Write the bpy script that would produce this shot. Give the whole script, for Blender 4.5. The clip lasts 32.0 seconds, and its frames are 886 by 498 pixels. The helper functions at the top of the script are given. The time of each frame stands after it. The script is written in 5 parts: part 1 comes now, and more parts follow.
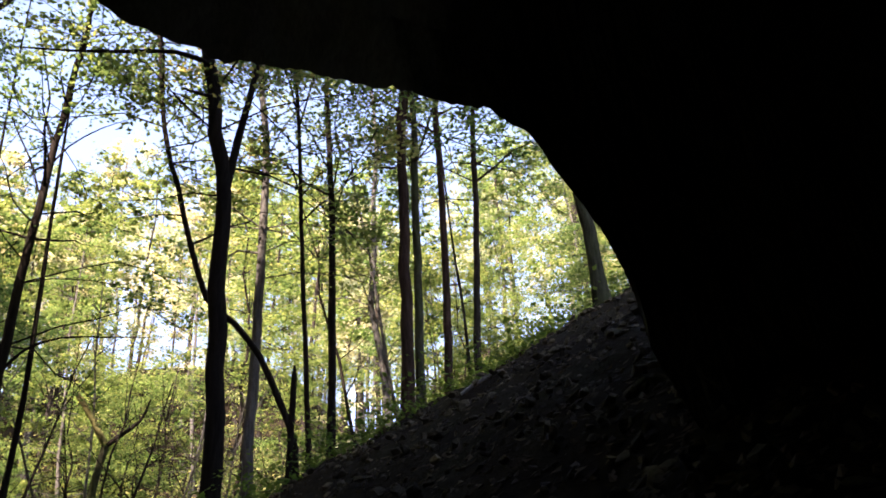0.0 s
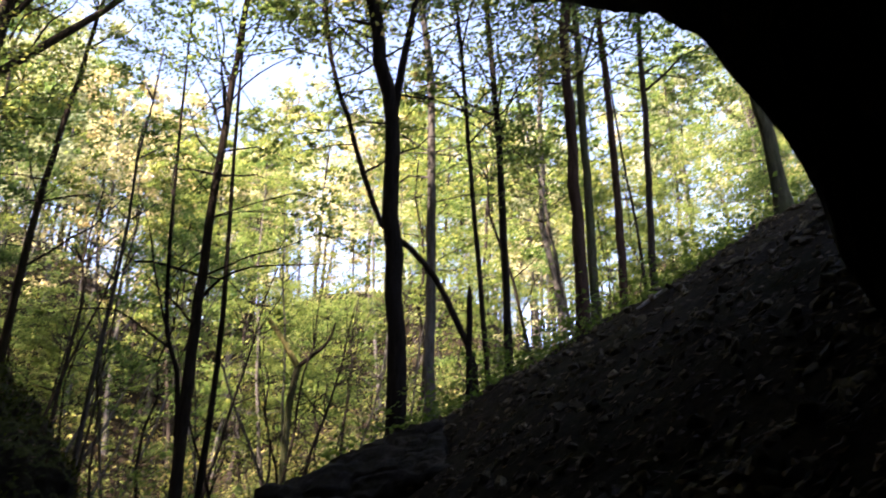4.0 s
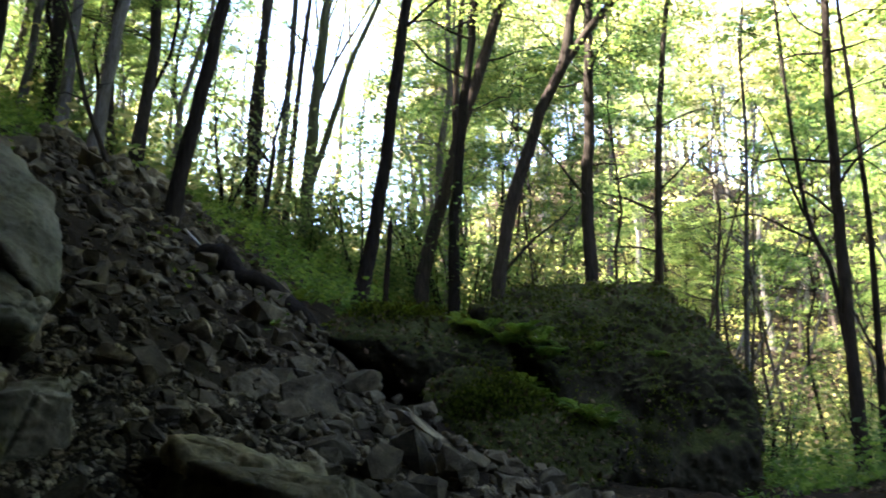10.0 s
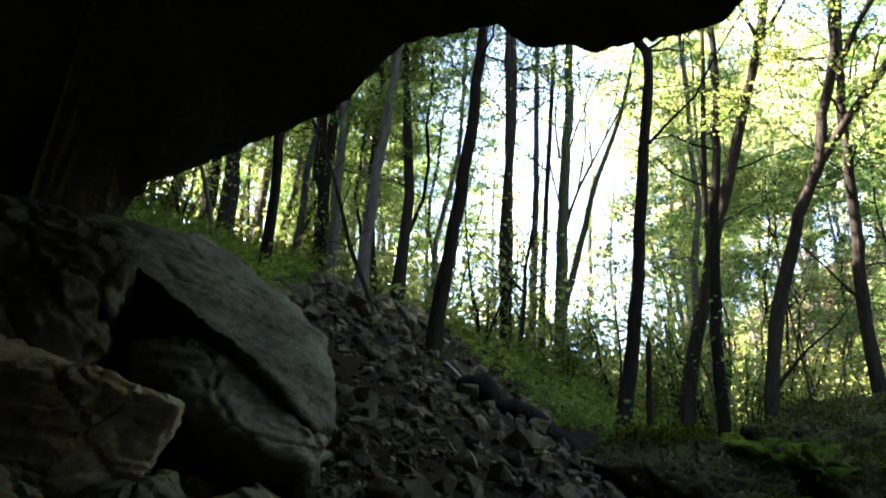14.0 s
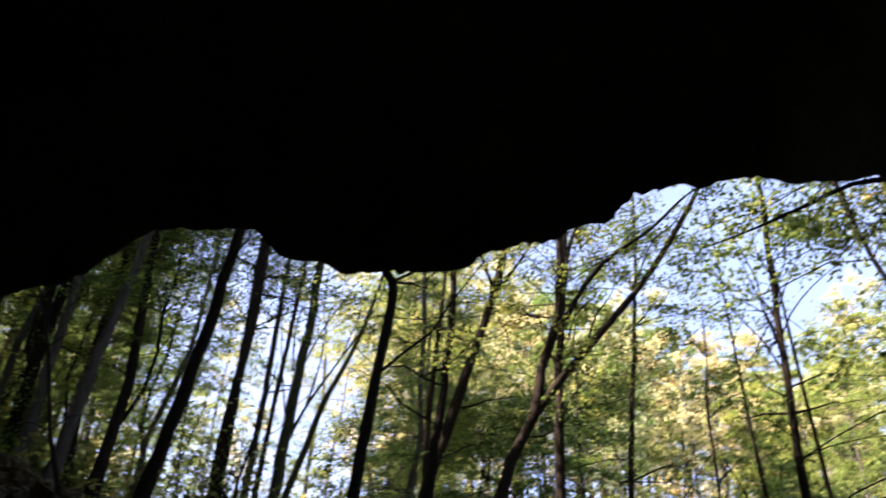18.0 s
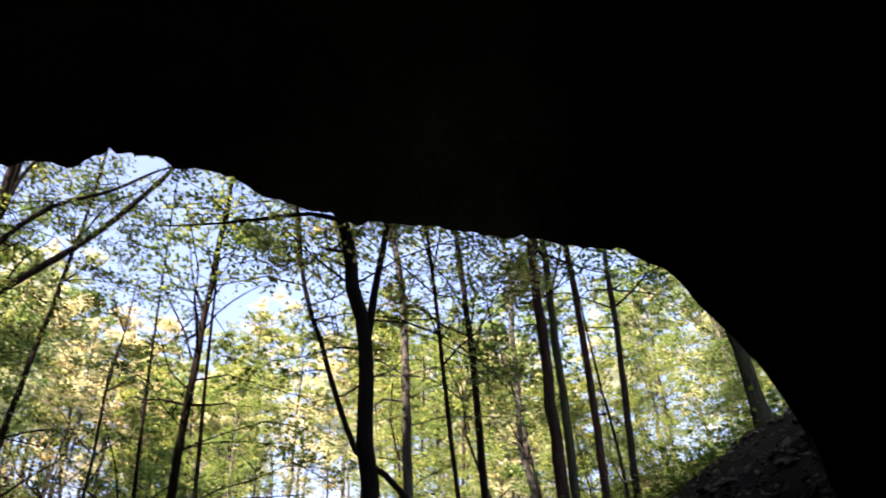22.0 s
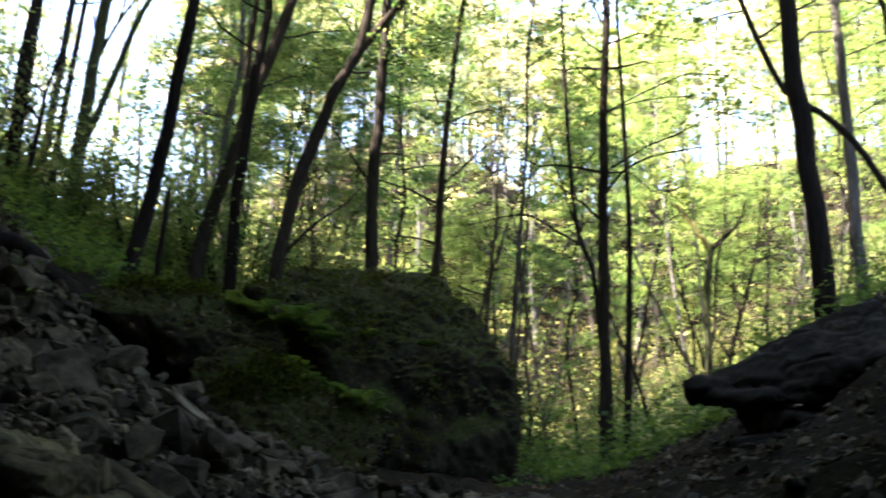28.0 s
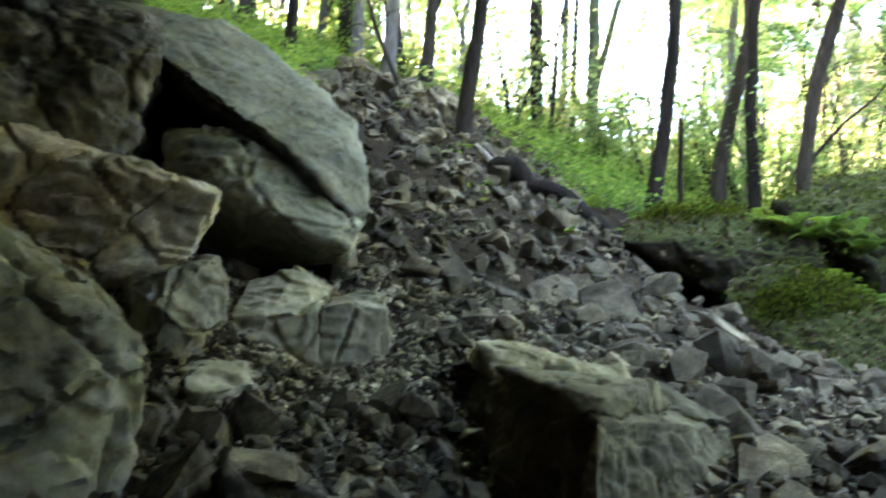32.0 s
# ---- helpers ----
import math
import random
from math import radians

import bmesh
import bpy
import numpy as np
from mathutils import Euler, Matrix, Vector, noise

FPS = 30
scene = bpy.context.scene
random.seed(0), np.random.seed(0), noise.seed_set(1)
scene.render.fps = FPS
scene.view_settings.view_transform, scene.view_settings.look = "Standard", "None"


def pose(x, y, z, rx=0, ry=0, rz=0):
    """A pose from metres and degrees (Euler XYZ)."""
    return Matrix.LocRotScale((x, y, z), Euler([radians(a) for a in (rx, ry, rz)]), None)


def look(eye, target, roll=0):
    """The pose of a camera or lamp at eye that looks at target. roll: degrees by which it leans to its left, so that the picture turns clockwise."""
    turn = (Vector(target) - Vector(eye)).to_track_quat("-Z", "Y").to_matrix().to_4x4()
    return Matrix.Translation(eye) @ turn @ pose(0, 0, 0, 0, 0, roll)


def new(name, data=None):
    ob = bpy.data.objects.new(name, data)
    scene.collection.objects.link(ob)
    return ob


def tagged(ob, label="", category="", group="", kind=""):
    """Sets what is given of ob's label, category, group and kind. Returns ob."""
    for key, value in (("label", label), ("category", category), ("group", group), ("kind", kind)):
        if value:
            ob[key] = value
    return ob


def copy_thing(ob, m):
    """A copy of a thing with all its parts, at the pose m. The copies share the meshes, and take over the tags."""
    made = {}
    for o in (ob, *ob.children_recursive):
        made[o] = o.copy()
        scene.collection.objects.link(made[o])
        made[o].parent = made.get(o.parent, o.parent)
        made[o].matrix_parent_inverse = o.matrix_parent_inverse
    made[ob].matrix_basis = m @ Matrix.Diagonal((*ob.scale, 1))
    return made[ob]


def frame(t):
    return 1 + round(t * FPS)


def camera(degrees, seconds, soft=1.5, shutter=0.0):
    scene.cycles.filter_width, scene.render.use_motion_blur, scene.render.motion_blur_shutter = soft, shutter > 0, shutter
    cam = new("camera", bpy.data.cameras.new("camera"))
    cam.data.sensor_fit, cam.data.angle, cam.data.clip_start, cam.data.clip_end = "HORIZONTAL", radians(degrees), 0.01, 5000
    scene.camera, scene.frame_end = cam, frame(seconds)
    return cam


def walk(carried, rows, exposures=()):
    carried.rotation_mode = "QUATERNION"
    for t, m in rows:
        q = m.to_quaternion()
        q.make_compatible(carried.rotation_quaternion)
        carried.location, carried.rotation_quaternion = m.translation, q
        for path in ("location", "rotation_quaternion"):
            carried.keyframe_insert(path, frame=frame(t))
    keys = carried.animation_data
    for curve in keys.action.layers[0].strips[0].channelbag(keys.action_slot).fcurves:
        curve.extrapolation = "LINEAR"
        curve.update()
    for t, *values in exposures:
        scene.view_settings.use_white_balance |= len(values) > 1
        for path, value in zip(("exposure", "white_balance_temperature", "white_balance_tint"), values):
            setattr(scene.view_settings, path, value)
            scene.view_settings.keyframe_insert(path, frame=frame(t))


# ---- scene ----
cam = camera(50.73, 32.0, soft=1.8, shutter=0.6)
EYE = 1.58
# seconds, the eye's height, then the camera's turn about x, y and z in degrees: it turns where it stands
TURNS = [
    (0.0, 1.490, 119.70, 2.48, 0.60),
    (0.5, 1.490, 119.94, 1.92, 0.55),
    (1.0, 1.490, 119.44, 2.59, 1.10),
    (1.5, 1.490, 119.45, 1.95, 2.01),
    (2.0, 1.490, 119.34, 1.39, 3.47),
    (2.5, 1.490, 118.67, 1.41, 5.46),
    (4.5, 1.490, 113.03, -0.56, 13.07),
    (5.0, 1.520, 110.81, -1.01, 15.57),
    (5.5, 1.550, 109.28, -0.99, 19.08),
    (6.0, 1.580, 108.59, -1.22, 22.40),
    (6.5, 1.580, 107.20, -1.21, 26.70),
    (7.0, 1.580, 105.99, -1.33, 30.92),
    (7.5, 1.580, 105.18, -1.28, 35.10),
    (8.0, 1.580, 105.61, -1.39, 38.95),
    (8.5, 1.580, 106.26, -1.37, 41.98),
    (9.0, 1.580, 106.59, -1.59, 45.07),
    (9.5, 1.580, 107.25, -2.01, 47.52),
    (10.0, 1.580, 107.98, -1.93, 50.41),
    (10.5, 1.580, 108.25, -2.31, 52.81),
    (11.0, 1.580, 108.54, -2.38, 55.24),
    (11.5, 1.580, 108.90, -2.76, 57.85),
    (12.0, 1.580, 109.85, -2.92, 60.83),
    (12.5, 1.580, 110.58, -2.90, 63.16),
    (13.0, 1.580, 111.49, -2.79, 64.74),
    (13.5, 1.580, 113.06, -3.17, 65.84),
    (15.5, 1.580, 120.82, -3.99, 64.69),
    (16.0, 1.580, 122.43, -4.72, 62.30),
    (16.5, 1.580, 124.09, -4.50, 59.66),
    (17.0, 1.580, 125.87, -4.29, 55.58),
    (17.5, 1.580, 127.59, -3.81, 52.37),
    (18.0, 1.580, 129.06, -3.11, 47.81),
    (18.5, 1.580, 130.74, -3.03, 43.49),
    (19.0, 1.580, 131.52, -2.27, 37.83),
    (19.5, 1.580, 131.08, -1.28, 31.74),
    (20.0, 1.580, 131.01, 0.17, 25.24),
    (20.5, 1.580, 130.82, 0.82, 21.14),
    (21.0, 1.580, 130.69, 1.54, 17.30),
    (21.5, 1.580, 129.53, 1.94, 13.49),
    (22.0, 1.580, 128.17, 2.43, 10.62),
    (22.5, 1.580, 127.34, 3.23, 8.52),
    (23.0, 1.580, 125.33, 3.44, 6.36),
    (23.5, 1.542, 121.35, 3.82, 5.94),
    (24.0, 1.505, 116.05, 2.24, 3.89),
    (24.5, 1.505, 113.63, 2.11, 4.60),
    (26.5, 1.561, 108.55, -0.58, 20.89),
    (27.0, 1.580, 107.70, -0.85, 26.05),
    (27.5, 1.580, 107.39, -1.44, 31.20),
    (28.0, 1.580, 107.51, -1.91, 36.41),
    (28.5, 1.580, 107.26, -1.54, 41.40),
    (29.0, 1.580, 107.14, -1.73, 46.24),
    (29.5, 1.580, 106.74, -1.66, 50.10),
    (30.0, 1.580, 106.47, -1.24, 53.33),
    (30.5, 1.580, 106.21, -1.66, 56.13),
    (31.0, 1.580, 105.45, -1.57, 60.34),
    (31.5, 1.580, 103.50, -2.00, 64.06),
    (32.0, 1.580, 101.46, -2.90, 68.51),
]
def warm(stops):
    """The white balance grows warmer where much sky is in view and the exposure falls."""
    return min(1.0, max(0.0, (3.5 - stops) / 0.8))


EXPOSURES = [(0.0, 2.55), (2.5, 2.55), (4.5, 2.7), (6.0, 3.2), (7.5, 3.9), (9.0, 4.4), (13.0, 4.4), (15.5, 3.35), (17.0, 2.65), (19.0, 2.2),
             (23.0, 2.3), (24.5, 2.8), (27.0, 3.45), (29.0, 4.25), (30.5, 4.85), (31.3, 5.7), (32.0, 6.8)]
walk(cam, [(t, pose(0, 0, z, rx, ry, rz)) for t, z, rx, ry, rz in TURNS], [(t, stops, 6600 + 550 * warm(stops), 19 + 13 * warm(stops)) for t, stops in EXPOSURES])

# ---- light ----
SUN_AZ, SUN_EL = 150.0, 41.0          # degrees to the left of the y axis, and above the horizon
world = bpy.data.worlds.new("world")
scene.world = world
world.use_nodes = True
wn = world.node_tree.nodes
sky = wn.new("ShaderNodeTexSky")
sky.sky_type, sky.sun_disc = "NISHITA", False
sky.dust_density, sky.ozone_density = 1.3, 1.5
sky.sun_elevation, sky.sun_rotation = radians(SUN_EL), radians(-SUN_AZ)
wn["Background"].inputs["Strength"].default_value = 0.145
world.node_tree.links.new(sky.outputs["Color"], wn["Background"].inputs["Color"])
sun = new("sun", bpy.data.lights.new("sun", "SUN"))
sun.data.energy, sun.data.angle, sun.data.color = 5.0, radians(0.5), (1.0, 0.96, 0.88)
a, e = radians(SUN_AZ), radians(SUN_EL)
sun.matrix_world = look((-math.sin(a) * math.cos(e) * 60, math.cos(a) * math.cos(e) * 60, math.sin(e) * 60), (0, 0, 0))


# ---- materials ----
def nodes_of(name):
    m = bpy.data.materials.new(name)
    m.use_nodes = True
    n, l = m.node_tree.nodes, m.node_tree.links
    return m, n, l, n["Principled BSDF"]


def noise_node(n, l, scale, detail=6.0, rough=0.6, space="Object", dist=0.0):
    co = n.new("ShaderNodeTexCoord")
    t = n.new("ShaderNodeTexNoise")
    t.inputs["Scale"].default_value, t.inputs["Detail"].default_value = scale, detail
    t.inputs["Roughness"].default_value, t.inputs["Distortion"].default_value = rough, dist
    l.new(co.outputs[space], t.inputs["Vector"])
    return t


def ramp(n, l, source, stops):
    r = n.new("ShaderNodeValToRGB")
    while len(r.color_ramp.elements) < len(stops):
        r.color_ramp.elements.new(0.5)
    for el, (p, c) in zip(r.color_ramp.elements, stops):
        el.position, el.color = p, (*c, 1)
    l.new(source, r.inputs["Fac"])
    return r


def mix(n, l, fac, a, b, blend="MIX"):
    m = n.new("ShaderNodeMix")
    m.data_type, m.blend_type = "RGBA", blend
    for k, v in ((0, fac), (6, a), (7, b)):
        if isinstance(v, (int, float)):
            m.inputs[k].default_value = v
        elif isinstance(v, tuple):
            m.inputs[k].default_value = (*v, 1)
        else:
            l.new(v, m.inputs[k])
    return m.outputs[2]


def bumped(n, l, bsdf, height, strength, dist):
    b = n.new("ShaderNodeBump")
    b.inputs["Strength"].default_value, b.inputs["Distance"].default_value = strength, dist
    l.new(height, b.inputs["Height"])
    l.new(b.outputs["Normal"], bsdf.inputs["Normal"])


def rock_mat(name, dark, mid, light, tint, amount, moss=0.0, rough=0.9, scale=1.0, islands=False, gloss=0.08):
    """Weathered stone: large stains, fine grain, a film of algae, and moss where it faces up."""
    m, n, l, p = nodes_of(name)
    big = noise_node(n, l, 1.6 * scale, 5, 0.6, dist=0.4)
    fine = noise_node(n, l, 22 * scale, 8, 0.7)
    c1 = ramp(n, l, big.outputs["Fac"], [(0.3, dark), (0.5, mid), (0.72, light)]).outputs["Color"]
    c2 = ramp(n, l, fine.outputs["Fac"], [(0.3, (0.45, 0.45, 0.45)), (0.7, (1.25, 1.25, 1.25))]).outputs["Color"]
    col = mix(n, l, 1.0, c1, c2, "MULTIPLY")
    info = n.new("ShaderNodeNewGeometry" if islands else "ShaderNodeObjectInfo")
    var = ramp(n, l, info.outputs["Random Per Island" if islands else "Random"], [(0.0, (0.42, 0.42, 0.43)), (0.6, (1.0, 0.98, 0.95)), (0.85, (1.55, 1.5, 1.42)), (1.0, (2.3, 2.2, 2.05))]).outputs["Color"]
    col = mix(n, l, 0.8, col, mix(n, l, 1.0, col, var, "MULTIPLY"))
    alg = noise_node(n, l, 3.3 * scale, 6, 0.7, dist=0.8)
    af = ramp(n, l, alg.outputs["Fac"], [(0.45, (0, 0, 0)), (0.62, (amount, amount, amount))]).outputs["Color"]
    col = mix(n, l, af, col, tint)
    if moss > 0:
        geo = n.new("ShaderNodeNewGeometry")
        sep = n.new("ShaderNodeSeparateXYZ")
        l.new(geo.outputs["Normal"], sep.inputs[0])
        mn = noise_node(n, l, 4.0, 8, 0.75)
        add = n.new("ShaderNodeMath")
        add.operation = "ADD"
        l.new(sep.outputs["Z"], add.inputs[0])
        l.new(mn.outputs["Fac"], add.inputs[1])
        f = ramp(n, l, add.outputs[0], [(max(0.02, 0.95 - moss), (0, 0, 0)), (min(1.0, 1.2 - moss), (1, 1, 1))]).outputs["Color"]
        mf = noise_node(n, l, 45, 6, 0.8)
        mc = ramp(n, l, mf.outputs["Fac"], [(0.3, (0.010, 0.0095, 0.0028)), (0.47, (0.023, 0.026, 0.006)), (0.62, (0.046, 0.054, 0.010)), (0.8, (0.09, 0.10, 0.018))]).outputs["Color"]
        col = mix(n, l, f, col, mc)
    l.new(col, p.inputs["Base Color"])
    p.inputs["Roughness"].default_value = rough
    p.inputs["Specular IOR Level"].default_value = gloss
    bumped(n, l, p, fine.outputs["Fac"], 0.8, 0.02)
    return m


def bark_mat(name, dark, light, moss=0.0):
    m, n, l, p = nodes_of(name)
    co = n.new("ShaderNodeTexCoord")
    mp = n.new("ShaderNodeMapping")
    mp.inputs["Scale"].default_value = (14, 14, 2.2)
    l.new(co.outputs["Object"], mp.inputs["Vector"])
    t = n.new("ShaderNodeTexNoise")
    t.inputs["Scale"].default_value, t.inputs["Detail"].default_value, t.inputs["Roughness"].default_value = 2.0, 8, 0.7
    l.new(mp.outputs["Vector"], t.inputs["Vector"])
    col = ramp(n, l, t.outputs["Fac"], [(0.35, dark), (0.68, light)]).outputs["Color"]
    patch = noise_node(n, l, 1.3, 5, 0.65)
    pf = ramp(n, l, patch.outputs["Fac"], [(0.42, (0, 0, 0)), (0.65, (0.35 + moss, 0.35 + moss, 0.35 + moss))]).outputs["Color"]
    col = mix(n, l, pf, col, (0.055, 0.075, 0.024) if moss else tuple(0.75 * c for c in light))
    info = n.new("ShaderNodeObjectInfo")
    var = ramp(n, l, info.outputs["Random"], [(0.0, (0.65, 0.65, 0.65)), (1.0, (1.25, 1.2, 1.15))]).outputs["Color"]
    col = mix(n, l, 1.0, col, var, "MULTIPLY")
    l.new(col, p.inputs["Base Color"])
    p.inputs["Roughness"].default_value = 0.9
    p.inputs["Specular IOR Level"].default_value = 0.05
    bumped(n, l, p, t.outputs["Fac"], 1.0, 0.03)
    return m


def leaf_mat(name, shades, through_light=0.7, gloss=0.2):
    """Thin leaves: part of the light goes through; the hue differs from leaf to leaf and from tree to tree."""
    m, n, l, p = nodes_of(name)
    geo = n.new("ShaderNodeNewGeometry")
    info = n.new("ShaderNodeObjectInfo")
    c = ramp(n, l, geo.outputs["Random Per Island"], [(i / (len(shades) - 1), s) for i, s in enumerate(shades)]).outputs["Color"]
    var = ramp(n, l, info.outputs["Random"], [(0.0, (0.7, 0.82, 0.8)), (0.5, (1, 1, 1)), (1.0, (1.2, 1.06, 0.95))]).outputs["Color"]
    c = mix(n, l, 1.0, c, var, "MULTIPLY")
    bough = ramp(n, l, noise_node(n, l, 0.45, 3, 0.6).outputs["Fac"], [(0.35, (0.68, 0.78, 0.74)), (0.65, (1.22, 1.12, 1.0))]).outputs["Color"]
    c = mix(n, l, 1.0, c, bough, "MULTIPLY")
    l.new(c, p.inputs["Base Color"])
    p.inputs["Roughness"].default_value = 0.6
    p.inputs["Specular IOR Level"].default_value = gloss
    tr = n.new("ShaderNodeBsdfTranslucent")
    l.new(mix(n, l, 1.0, c, (2.15, 2.15, 1.6), "MULTIPLY"), tr.inputs["Color"])
    ms = n.new("ShaderNodeMixShader")
    ms.inputs["Fac"].default_value = through_light
    l.new(p.outputs[0], ms.inputs[1])
    l.new(tr.outputs[0], ms.inputs[2])
    l.new(ms.outputs[0], n["Material Output"].inputs["Surface"])
    return m


def ground_mat():
    m, n, l, p = nodes_of("forest_soil")
    big = noise_node(n, l, 0.5, 6, 0.65)
    fine = noise_node(n, l, 9, 9, 0.75)
    c1 = ramp(n, l, big.outputs["Fac"], [(0.35, (0.013, 0.010, 0.007)), (0.5, (0.028, 0.0215, 0.014)), (0.7, (0.027, 0.026, 0.012))]).outputs["Color"]
    c2 = ramp(n, l, fine.outputs["Fac"], [(0.3, (0.4, 0.4, 0.4)), (0.62, (1.2, 1.15, 1.1)), (0.78, (2.2, 2.0, 1.7))]).outputs["Color"]
    l.new(mix(n, l, 1.0, c1, c2, "MULTIPLY"), p.inputs["Base Color"])
    p.inputs["Roughness"].default_value = 0.95
    p.inputs["Specular IOR Level"].default_value = 0.02
    bumped(n, l, p, fine.outputs["Fac"], 1.0, 0.05)
    return m


SOIL = ground_mat()
CAVE = rock_mat("cave_sandstone", (0.085, 0.074, 0.057), (0.165, 0.145, 0.112), (0.26, 0.235, 0.18), (0.115, 0.115, 0.065), 0.3)
ROCK = rock_mat("grey_sandstone", (0.10, 0.096, 0.064), (0.205, 0.20, 0.13), (0.36, 0.335, 0.25), (0.18, 0.162, 0.112), 0.5)
WARM = rock_mat("buff_sandstone", (0.15, 0.128, 0.078), (0.30, 0.268, 0.168), (0.47, 0.425, 0.295), (0.22, 0.20, 0.105), 0.6)
RUST = rock_mat("rusty_sandstone", (0.125, 0.10, 0.065), (0.25, 0.21, 0.135), (0.38, 0.33, 0.22), (0.22, 0.14, 0.075), 0.4)
STONE = rock_mat("scree_stone", (0.032, 0.025, 0.01496), (0.085, 0.069, 0.04136), (0.235, 0.198, 0.1214), (0.125, 0.108, 0.05808), 0.3, scale=3.0)
SLABROCK = rock_mat("dark_slab_sandstone", (0.05, 0.042, 0.02352), (0.13, 0.113, 0.063), (0.29, 0.255, 0.147), (0.155, 0.138, 0.07056), 0.5, scale=1.6)
GRAVEL = rock_mat("buff_gravel", (0.09, 0.075, 0.044), (0.2, 0.17, 0.1056), (0.38, 0.34, 0.22), (0.2, 0.17, 0.088), 0.3, scale=3.0, islands=True)
SCREE = rock_mat("scree_stones", (0.032, 0.025, 0.01496), (0.085, 0.069, 0.04136), (0.235, 0.198, 0.1214), (0.125, 0.108, 0.05808), 0.3, scale=3.0, islands=True)
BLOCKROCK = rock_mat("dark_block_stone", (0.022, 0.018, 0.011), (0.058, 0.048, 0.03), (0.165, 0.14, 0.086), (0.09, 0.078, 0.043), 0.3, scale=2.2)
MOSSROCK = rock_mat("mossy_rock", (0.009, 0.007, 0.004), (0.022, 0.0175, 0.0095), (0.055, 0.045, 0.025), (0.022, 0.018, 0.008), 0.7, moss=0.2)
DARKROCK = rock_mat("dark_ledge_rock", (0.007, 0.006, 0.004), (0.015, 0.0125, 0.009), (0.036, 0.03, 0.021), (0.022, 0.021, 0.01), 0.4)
DARK = bark_mat("dark_bark", (0.009, 0.007, 0.005), (0.032, 0.026, 0.02))
BROWN = bark_mat("brown_bark", (0.024, 0.015, 0.011), (0.095, 0.058, 0.04))
BARK = bark_mat("grey_brown_bark", (0.015, 0.012, 0.009), (0.056, 0.046, 0.035))
PALE = bark_mat("pale_bark", (0.05, 0.046, 0.038), (0.165, 0.155, 0.135))
MOSSY = bark_mat("mossy_bark", (0.028, 0.028, 0.016), (0.09, 0.09, 0.055), moss=0.3)
LEAF = leaf_mat("green_leaves", [(0.031, 0.052, 0.018), (0.061, 0.093, 0.031), (0.098, 0.132, 0.045), (0.165, 0.18, 0.072)])
GOLD = leaf_mat("yellowing_leaves", [(0.065, 0.09, 0.036), (0.111, 0.13, 0.051), (0.17, 0.17, 0.07), (0.245, 0.205, 0.112)])
# autumn leaves with the far hill's sun and haze put into their colour
SUNLIT = leaf_mat("hazy_autumn_leaves", [(0.14, 0.155, 0.10), (0.21, 0.213, 0.148), (0.285, 0.27, 0.20), (0.345, 0.31, 0.255)])
HERB = leaf_mat("herb_leaves", [(0.036, 0.068, 0.015), (0.066, 0.105, 0.022), (0.105, 0.14, 0.034)], 0.45, 0.1)
MOSS = leaf_mat("moss_shoots", [(0.010, 0.013, 0.0025), (0.028, 0.036, 0.006), (0.066, 0.082, 0.013)], 0.3, 0.0)
FERNLEAF = leaf_mat("fern_leaves", [(0.05, 0.085, 0.016), (0.085, 0.125, 0.024), (0.13, 0.17, 0.04)], 0.45)
LITTER = leaf_mat("dead_leaves", [(0.018, 0.012, 0.008), (0.035, 0.025, 0.016), (0.11, 0.085, 0.055)], 0.1, 0.03)
ROTTEN = bark_mat("rotten_wood", (0.006, 0.005, 0.0038), (0.024, 0.018, 0.013))
YELLOWWOOD = bark_mat("bare_yellow_wood", (0.15, 0.135, 0.05), (0.32, 0.29, 0.11))
TWIG = bark_mat("weathered_stick", (0.2, 0.19, 0.16), (0.42, 0.40, 0.35))


# ---- mesh helpers ----
def part(name, data, material, parent=None, label=""):
    """Links a bmesh or a mesh as one object under a thing."""
    if isinstance(data, bmesh.types.BMesh):
        me = bpy.data.meshes.new(name)
        data.to_mesh(me)
        data.free()
    else:
        me = data
    if material and not me.materials:
        me.materials.append(material)
    ob = new(name, me)
    ob.parent = parent
    if label:
        tagged(ob, label)
    return ob


def thing(name, at, label, category, group=""):
    ob = new(name)
    ob.location = at
    ob.empty_display_size = 0.2
    return tagged(ob, label, category, group)


def raw_mesh(name, verts, tris, smooth=False):
    """A mesh out of arrays of vertices and of equal-sided faces."""
    verts, tris = np.asarray(verts, dtype=np.float32), np.asarray(tris, dtype=np.int32)
    me = bpy.data.meshes.new(name)
    me.vertices.add(len(verts))
    me.vertices.foreach_set("co", verts.ravel())
    k = tris.shape[1]
    me.loops.add(tris.size)
    me.loops.foreach_set("vertex_index", tris.ravel())
    me.polygons.add(len(tris))
    me.polygons.foreach_set("loop_start", np.arange(0, tris.size, k, dtype=np.int32))
    me.polygons.foreach_set("loop_total", np.full(len(tris), k, dtype=np.int32))
    me.polygons.foreach_set("use_smooth", np.full(len(tris), smooth, dtype=bool))
    me.update(calc_edges=True)
    return me


def leaf_arrays(base, way, up, length, width):
    """Folded leaves of two triangles each."""
    way = way / np.linalg.norm(way, axis=1)[:, None]
    side = np.cross(way, up)
    side /= np.linalg.norm(side, axis=1)[:, None] + 1e-9
    nrm = np.cross(side, way)
    mid = base + way * (length * 0.45)[:, None] - nrm * (width * 0.18)[:, None]
    v = np.stack([base, mid + side * (width * 0.5)[:, None], base + way * length[:, None], mid - side * (width * 0.5)[:, None]], 1)
    i = np.arange(len(base))[:, None] * 4
    f = np.concatenate([i + [[0, 1, 2]], i + [[0, 2, 3]]], 1).reshape(-1, 3)
    return v.reshape(-1, 3), f


